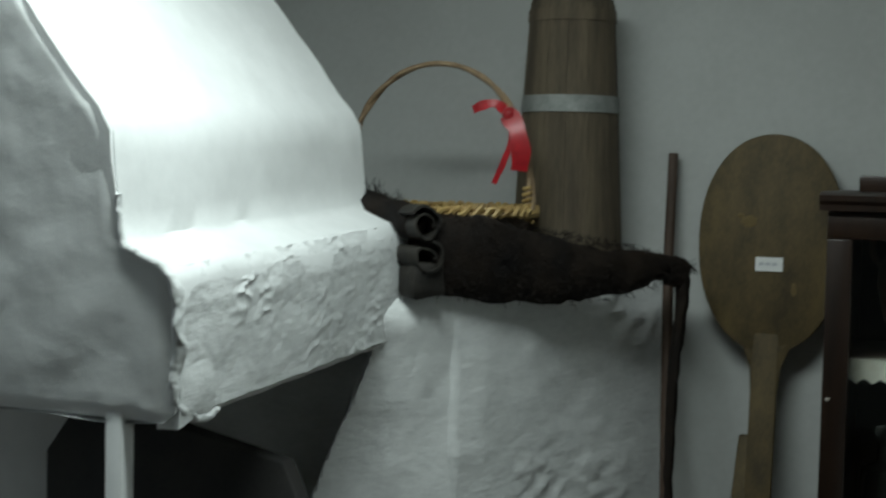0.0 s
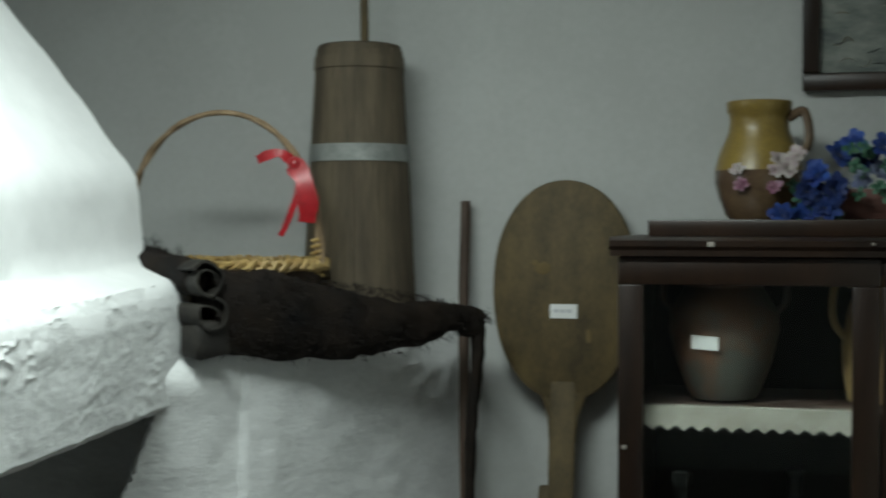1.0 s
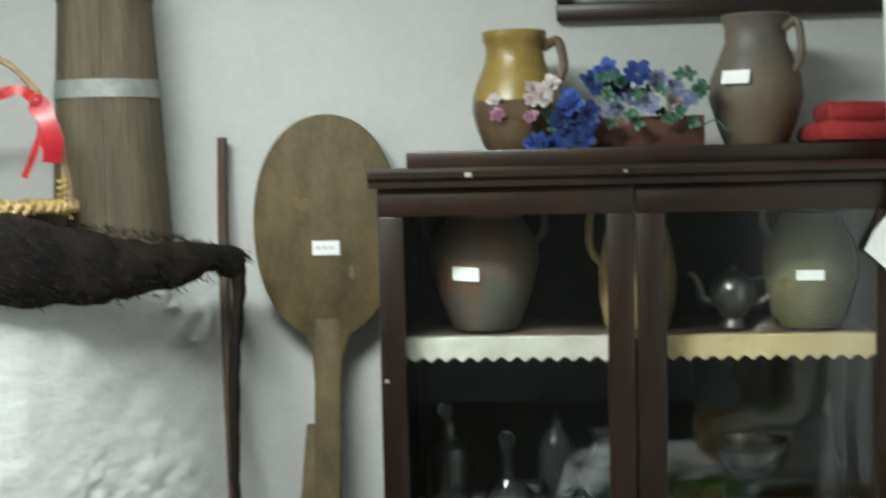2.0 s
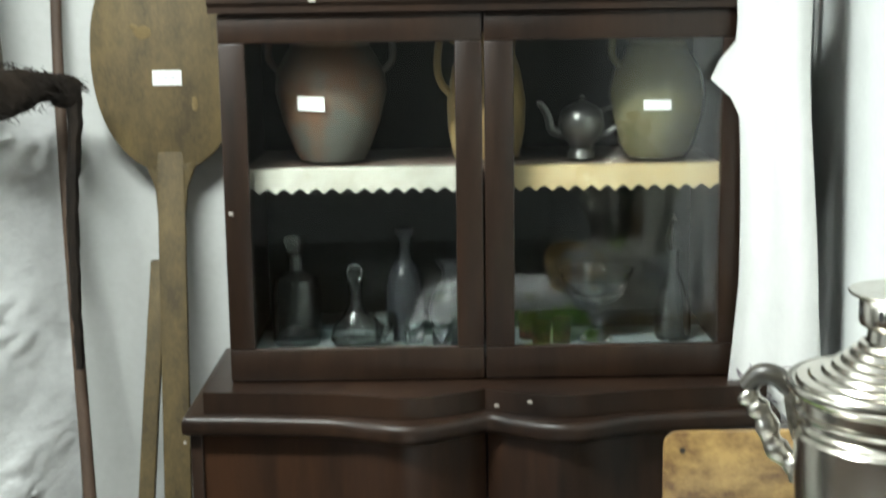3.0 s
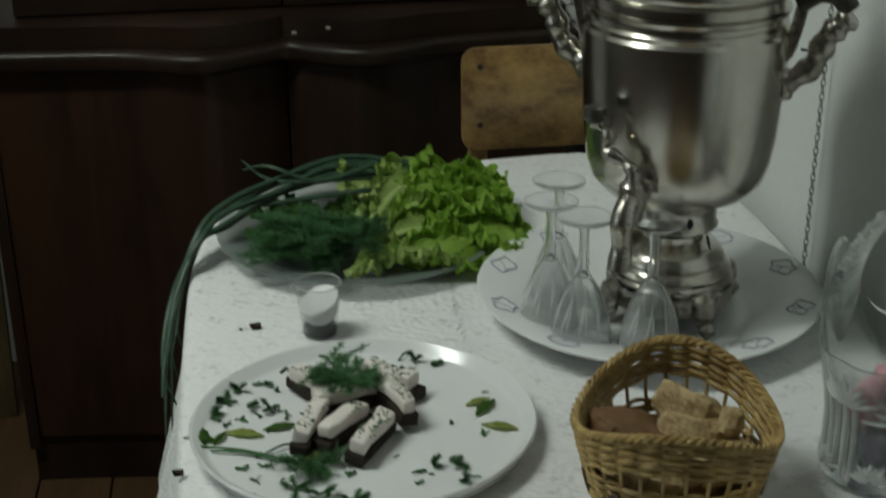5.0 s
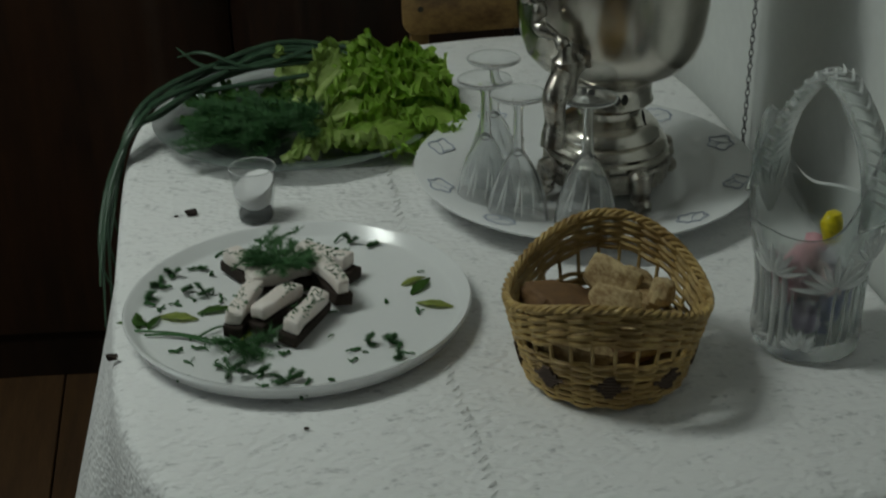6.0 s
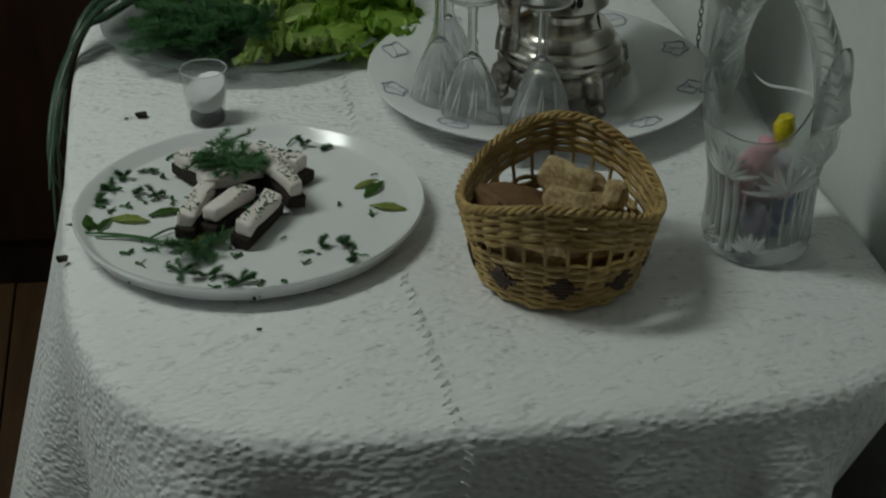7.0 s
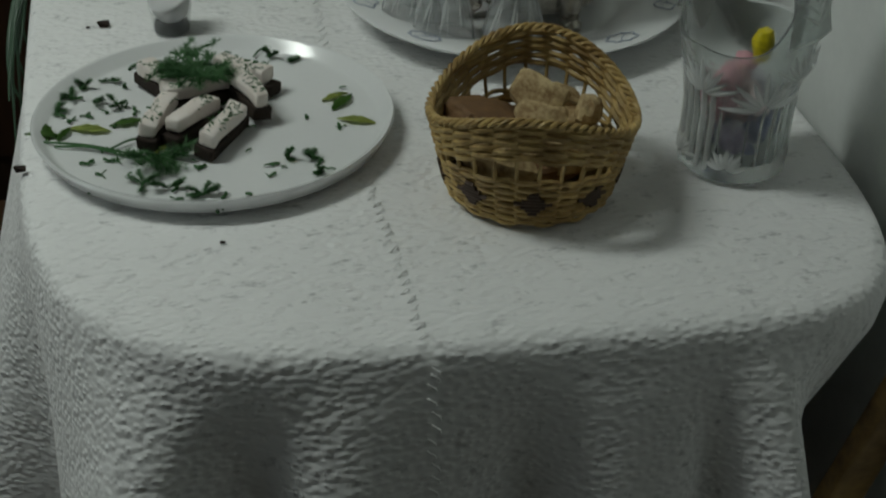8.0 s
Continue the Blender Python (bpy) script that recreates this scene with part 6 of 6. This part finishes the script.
for k, (x, y, z, ln, w, yaw, tilt) in enumerate(((0.155, 1.655, 0.012, 0.14, 0.055, 18, 12), (0.20, 1.70, 0.014, 0.14, 0.06, 10, 18), (0.19, 1.75, 0.016, 0.14, 0.06, 35, 16), (0.22, 1.68, 0.026, 0.12, 0.055, -8, 26), (0.17, 1.73, 0.03, 0.13, 0.055, 55, 22), (0.24, 1.73, 0.036, 0.10, 0.055, 12, 34), (0.20, 1.77, 0.03, 0.12, 0.05, 70, 18), (0.17, 1.62, 0.010, 0.13, 0.045, -6, 4), (0.13, 1.59, 0.010, 0.13, 0.038, 4, 3), (0.23, 1.76, 0.02, 0.12, 0.055, 25, 20), (0.19, 1.69, 0.045, 0.11, 0.05, 30, 30), (0.25, 1.66, 0.018, 0.10, 0.05, -25, 14), (0.15, 1.76, 0.02, 0.12, 0.05, 80, 14))):
    lettuce_leaf(x, y, TOP + 0.006 + z * 0.5, ln, w, yaw, tilt, k + 1, LETTUCE if k % 4 else LETTUCE_PALE)

for k in range(11):
    dy, dz = 0.012 * k, 0.006 * (k % 4)
    o = thing("spring_onion", 0.10, 1.80, TOP + 0.02, "long dark green spring onion leaf hanging over the edge", "onion", "spring onions")
    j = rng.uniform(-0.02, 0.02)
    if k < 7:
        pts = [(0.14, 0.04 - dy * 0.3, 0.015 + dz), (0.04, 0.06 - dy * 0.4 + j, 0.022 + dz), (-0.05, 0.02 - dy * 0.8, 0.020 + dz), (-0.115, -0.05 - dy * 0.8 + j, 0.016 + dz), (-0.150, -0.105 - dy * 0.6, 0.008 + dz * 0.6), (-0.172 - 0.002 * k, -0.15 - dy * 0.6 + j, -0.04), (-0.180 - 0.003 * k, -0.175 - dy * 1.1 + j, -0.07 - 0.005 * k), (-0.181 - 0.002 * k + j * 0.5, -0.19 - dy * 1.4 + j * 2, -0.095 - 0.014 * ((k * 3) % 7))]
    elif k < 9:
        pts = [(0.08, 0.0, 0.03 + dz), (0.0, -0.02, 0.036), (-0.06, -0.005, 0.036 + dz), (-0.095, 0.03 + 0.02 * (k - 7), 0.038 + 0.006 * (k - 7))]
    else:
        pts = [(0.08, -0.02, 0.02), (0.0, -0.04, 0.022), (-0.07, -0.05 + j, 0.02), (-0.13, -0.055 + j, 0.016)]
    part("leaf", tube(smooth_path(pts, 7), lambda t: 0.0042 * (1 - 0.75 * t ** 3), 8, flat=0.75), ONION, o)


def dill_sprig(bm, base, tip, n, spread, rg):
    base, tip = Vector(base), Vector(tip)
    axis = (tip - base)
    tube([base, base + axis * 0.5 + Vector((0, 0, 0.003)), tip], 0.0007, 5, bm)
    for i in range(n):
        t = rg.random() ** 0.7
        p = base + axis * t
        d = Vector((rg.gauss(0, 1), rg.gauss(0, 1), abs(rg.gauss(0, 0.55)))).normalized() * spread * rg.uniform(0.4, 1.1) + axis.normalized() * spread * 0.5
        s = d.cross(Vector((0, 0, 1))).normalized() * 0.00045
        mid_ = p + d * 0.5
        a, b, c, e, f = (bm.verts.new(q) for q in (p - s, p + s, mid_ + s, mid_ - s, p + d))
        bm.faces.new((a, b, c, e))
        bm.faces.new((e, c, f))
        for w in (-1, 1):
            q2 = mid_ + d * 0.3 + s * w * 9
            bm.faces.new((bm.verts.new(mid_ - s), bm.verts.new(mid_ + s), bm.verts.new(q2)))


dillbunch = thing("dill_bunch", 0.09, 1.65, TOP + 0.012, "feathery dark green bunch of dill on the platter", "dill")
for k in range(64):
    db = bmesh.new()
    a = rng.uniform(120, 270)
    x, y = rng.uniform(-0.01, 0.085), rng.uniform(-0.03, 0.045)
    ln = rng.uniform(0.05, 0.10)
    dill_sprig(db, (x, y, 0.004 + 0.0004 * k), (x + ln * math.cos(radians(a)), y + ln * 0.75 * math.sin(radians(a)), 0.004 + rng.uniform(0, 0.03)), 120, 0.018, rng)
    part("sprig", db, DILL, dillbunch)
pars = thing("parsley_bunch", 0.10, 1.74, TOP + 0.012, "curly parsley under the lettuce", "parsley")
for k in range(55):
    blossom(pars, Vector((rng.uniform(-0.09, 0.08), rng.uniform(-0.06, 0.05), rng.uniform(0.004, 0.024))), rng.uniform(0.006, 0.010), PARSLEY, 5, "leaf", k + 300)

# ---- the plate with bread and lard ----
LARD = mat("salted_lard", (0.74, 0.66, 0.60), (0.80, 0.74, 0.70), rough=0.4, scale=40, bump=0.2)
RYE = mat("rye_bread", (0.017, 0.011, 0.008), (0.032, 0.02, 0.013), rough=0.85, scale=60, fine=220, bump=0.8)
PZ = TOP + 0.0078
sticks = [(0.063, 1.237, 62, 0.0), (0.093, 1.230, 51, 0.0), (0.116, 1.212, 54, 0.0), (0.144, 1.268, 106, 0.004), (0.146, 1.314, -37, 0.0), (0.070, 1.308, -57, 0.0), (0.100, 1.285, 20, 0.0)]
for k, (x, y, ang, dz) in enumerate(sticks):
    s = thing("lard_sandwich", x, y, PZ + 0.001 + dz, "finger of rye bread topped with white lard and dill", "sandwich", "lard sandwiches")
    s.rotation_euler = (radians(rng.uniform(-4, 10)), radians(rng.uniform(-4, 4)), radians(ang + rng.uniform(-6, 6)))
    part("rye", roughen(cut(box(-0.036, 0.037, -0.0095, 0.0095, 0.0, 0.012, 0.0015), 2), 0.0016, 90, k), RYE, s, "dark rye bread finger")
    part("lard", roughen(cut(box(-0.0335, 0.031 - 0.012 * (k == 5), -0.0085, 0.0088, 0.0122, 0.0262, 0.003), 3), 0.0042, 34, k + 9), LARD, s, "pinkish white lard slice")
    sp = bmesh.new()
    for q in range(40):
        p = Vector((rng.uniform(-0.03, 0.028), rng.uniform(-0.008, 0.008), 0.0268))
        d = Vector((rng.uniform(-1, 1), rng.uniform(-1, 1), 0)).normalized() * rng.uniform(0.0015, 0.006)
        tube([p, p + d], 0.0006, 4, sp)
    tagged(part("dill_fleck", sp, DILL, s), kind="stuff")


def garnish(name, x, y, sprigs, label, material=DILL, spread=0.012, ln=0.035, z=PZ):
    g = thing(name, x, y, z, label, "dill", "garnishes")
    for k in range(sprigs):
        gb = bmesh.new()
        a = rng.uniform(0, 360)
        dill_sprig(gb, (0, 0, 0.001), (ln * math.cos(radians(a)), ln * math.sin(radians(a)), rng.uniform(0.001, 0.01)), 50, spread, rng)
        part("sprig", gb, material, g)
    return g


garnish("dill_garnish", 0.100, 1.290, 26, "sprig of dill lying on the sandwiches", spread=0.010, ln=0.032, z=PZ + 0.027)
garnish("dill_garnish", 0.080, 1.325, 5, "sprig of dill beside the sandwiches", spread=0.008, ln=0.05, z=PZ + 0.024)
garnish("dill_garnish", 0.060, 1.195, 9, "dill tuft on the white plate", ln=0.028)
for x, y, n_, l_ in ((0.045, 1.150, 5, 0.018), (0.066, 1.140, 4, 0.016), (0.094, 1.124, 7, 0.016), (0.192, 1.168, 5, 0.008), (0.170, 1.171, 3, 0.006), (0.197, 1.141, 3, 0.006), (0.178, 1.372, 4, 0.008), (0.199, 1.358, 3, 0.005), (-0.017, 1.318, 4, 0.011), (-0.003, 1.338, 4, 0.010), (-0.030, 1.292, 4, 0.010), (0.026, 1.294, 4, 0.010), (0.02, 1.345, 3, 0.009), (0.005, 1.30, 3, 0.009)):
    garnish("dill_garnish", x, y, n_, "chopped dill on the white plate", spread=0.0045, ln=l_ * 0.8)
for x0, y0, x1, y1 in ((-0.045, 1.236, 0.05, 1.191), (0.018, 1.212, 0.055, 1.225), (-0.03, 1.225, 0.03, 1.199), (0.175, 1.385, 0.16, 1.372)):
    stalk = thing("herb_stalk", x0, y0, PZ, "thin dark green herb stalk on the plate", "stalk", "herb stalks")
    part("stem", tube(smooth_path([(0, 0, 0.002), ((x1 - x0) * 0.5, (y1 - y0) * 0.5 + 0.004, 0.004), (x1 - x0, y1 - y0, 0.002)], 6), 0.0011, 6), DILL, stalk)
flecks = bmesh.new()
for q in range(90):
    a, r = rng.uniform(0, 2 * math.pi), 0.15 * math.sqrt(rng.random())
    x, y = 0.114 + r * math.cos(a), 1.245 + r * math.sin(a)
    if (x > 0.13 and y > 1.2 and rng.random() < 0.85) or (x > 0.17 and rng.random() < 0.5):
        continue
    p = Vector((x - 0.114, y - 1.245, 0.0085))
    for w in range(rng.randint(1, 4)):
        d = Vector((rng.uniform(-1, 1), rng.uniform(-1, 1), rng.uniform(0, 0.25))).normalized() * rng.uniform(0.003, 0.009)
        tube([p, p + d * 0.6 + Vector((0, 0, 0.0008)), p + d], rng.choice((0.0007, 0.0009, 0.0015)), 4, flecks)
ff = thing("chopped_dill", 0.114, 1.245, TOP, "chopped dill scattered over the white plate", "dill", kind="stuff")
part("fleck", flecks, DILL, ff)
YELF = mat("yellow_green_leaf", (0.42, 0.46, 0.12), (0.28, 0.36, 0.08), rough=0.5, scale=40)
for k, (x, y, ang, ln, m_) in enumerate(((-0.024, 1.243, 165, 0.034, PARSLEY), (-0.036, 1.238, 95, 0.030, PARSLEY), (-0.028, 1.236, 60, 0.024, PARSLEY), (-0.018, 1.258, -20, 0.04, YELF), (0.018, 1.256, 8, 0.034, PARSLEY), (0.215, 1.272, 20, 0.028, YELF), (0.222, 1.252, 50, 0.036, PARSLEY), (0.258, 1.222, 160, 0.036, YELF), (0.056, 1.198, 40, 0.022, YELF), (0.070, 1.204, 120, 0.020, YELF), (0.062, 1.207, 80, 0.018, YELF))):
    lf = thing("herb_leaf", x, y, PZ + 0.0008, "small green herb leaf on the plate", "leaf", "herb leaves")
    bm = bmesh.new()
    rows = []
    for i in range(9):
        u = i / 8
        w = 0.17 * ln * math.sin(math.pi * min(1, u * 0.95 + 0.05)) * (1 + 0.14 * math.sin(u * 22))
        rows.append([bm.verts.new((ln * u, w, 0.003 * math.sin(u * 3))), bm.verts.new((ln * u, 0, 0.0012 + 0.004 * math.sin(u * 3))), bm.verts.new((ln * u, -w, 0.003 * math.sin(u * 3)))])
    for a, b in zip(rows, rows[1:]):
        bm.faces.new((a[0], a[1], b[1], b[0]))
        bm.faces.new((a[1], a[2], b[2], b[1]))
    bmesh.ops.solidify(bm, geom=bm.faces[:], thickness=0.0006)
    part("blade", bm, m_, lf)
    lf.rotation_euler = (0, 0, radians(ang))
for x, y, s in ((0.014, 1.487, 0.006), (-0.002, 1.485, 0.002), (-0.06, 1.205, 0.005), (0.105, 1.062, 0.002)):
    c = thing("crumb", x, y, TOP + s * 0.3, "dark crumb of rye bread on the cloth", "crumb", "crumbs")
    part("crumb_body", roughen(box(-s, s, -s * 0.6, s * 0.6, -s * 0.3, s * 0.5, s * 0.2), s * 0.5, 200, x), RYE, c)

# the seam along the cloth
seam = bmesh.new()
for i in range(86):
    y = 0.45 - 0.0115 * i
    if y < -0.53:
        break
    x = -0.068 + 0.004 * math.sin(y * 9) + 0.002 * math.sin(i * 2.1)
    tube([(x - 0.003, y, 0.0045), (x + 0.003, y + 0.004, 0.0065), (x + 0.004, y + 0.008, 0.0045)], 0.0006 + 0.0003 * (i % 3 == 0), 5, seam)
for a, b in zip(fall, fall[1:]):
    for q in (0.15, 0.65):
        c = a.lerp(b, q) + Vector((0.002 * math.sin(c_.x * 90 + a.z * 400), -0.0012, 0))
        tube([c + Vector((-0.003, 0, 0)), c + Vector((0.003, -0.002, -0.004)), c + Vector((0.004, 0, -0.008))], 0.0009, 5, seam)
tagged(part("seam", seam, CLOTH, cloth, "stitched seam across the cloth"), kind="stuff")
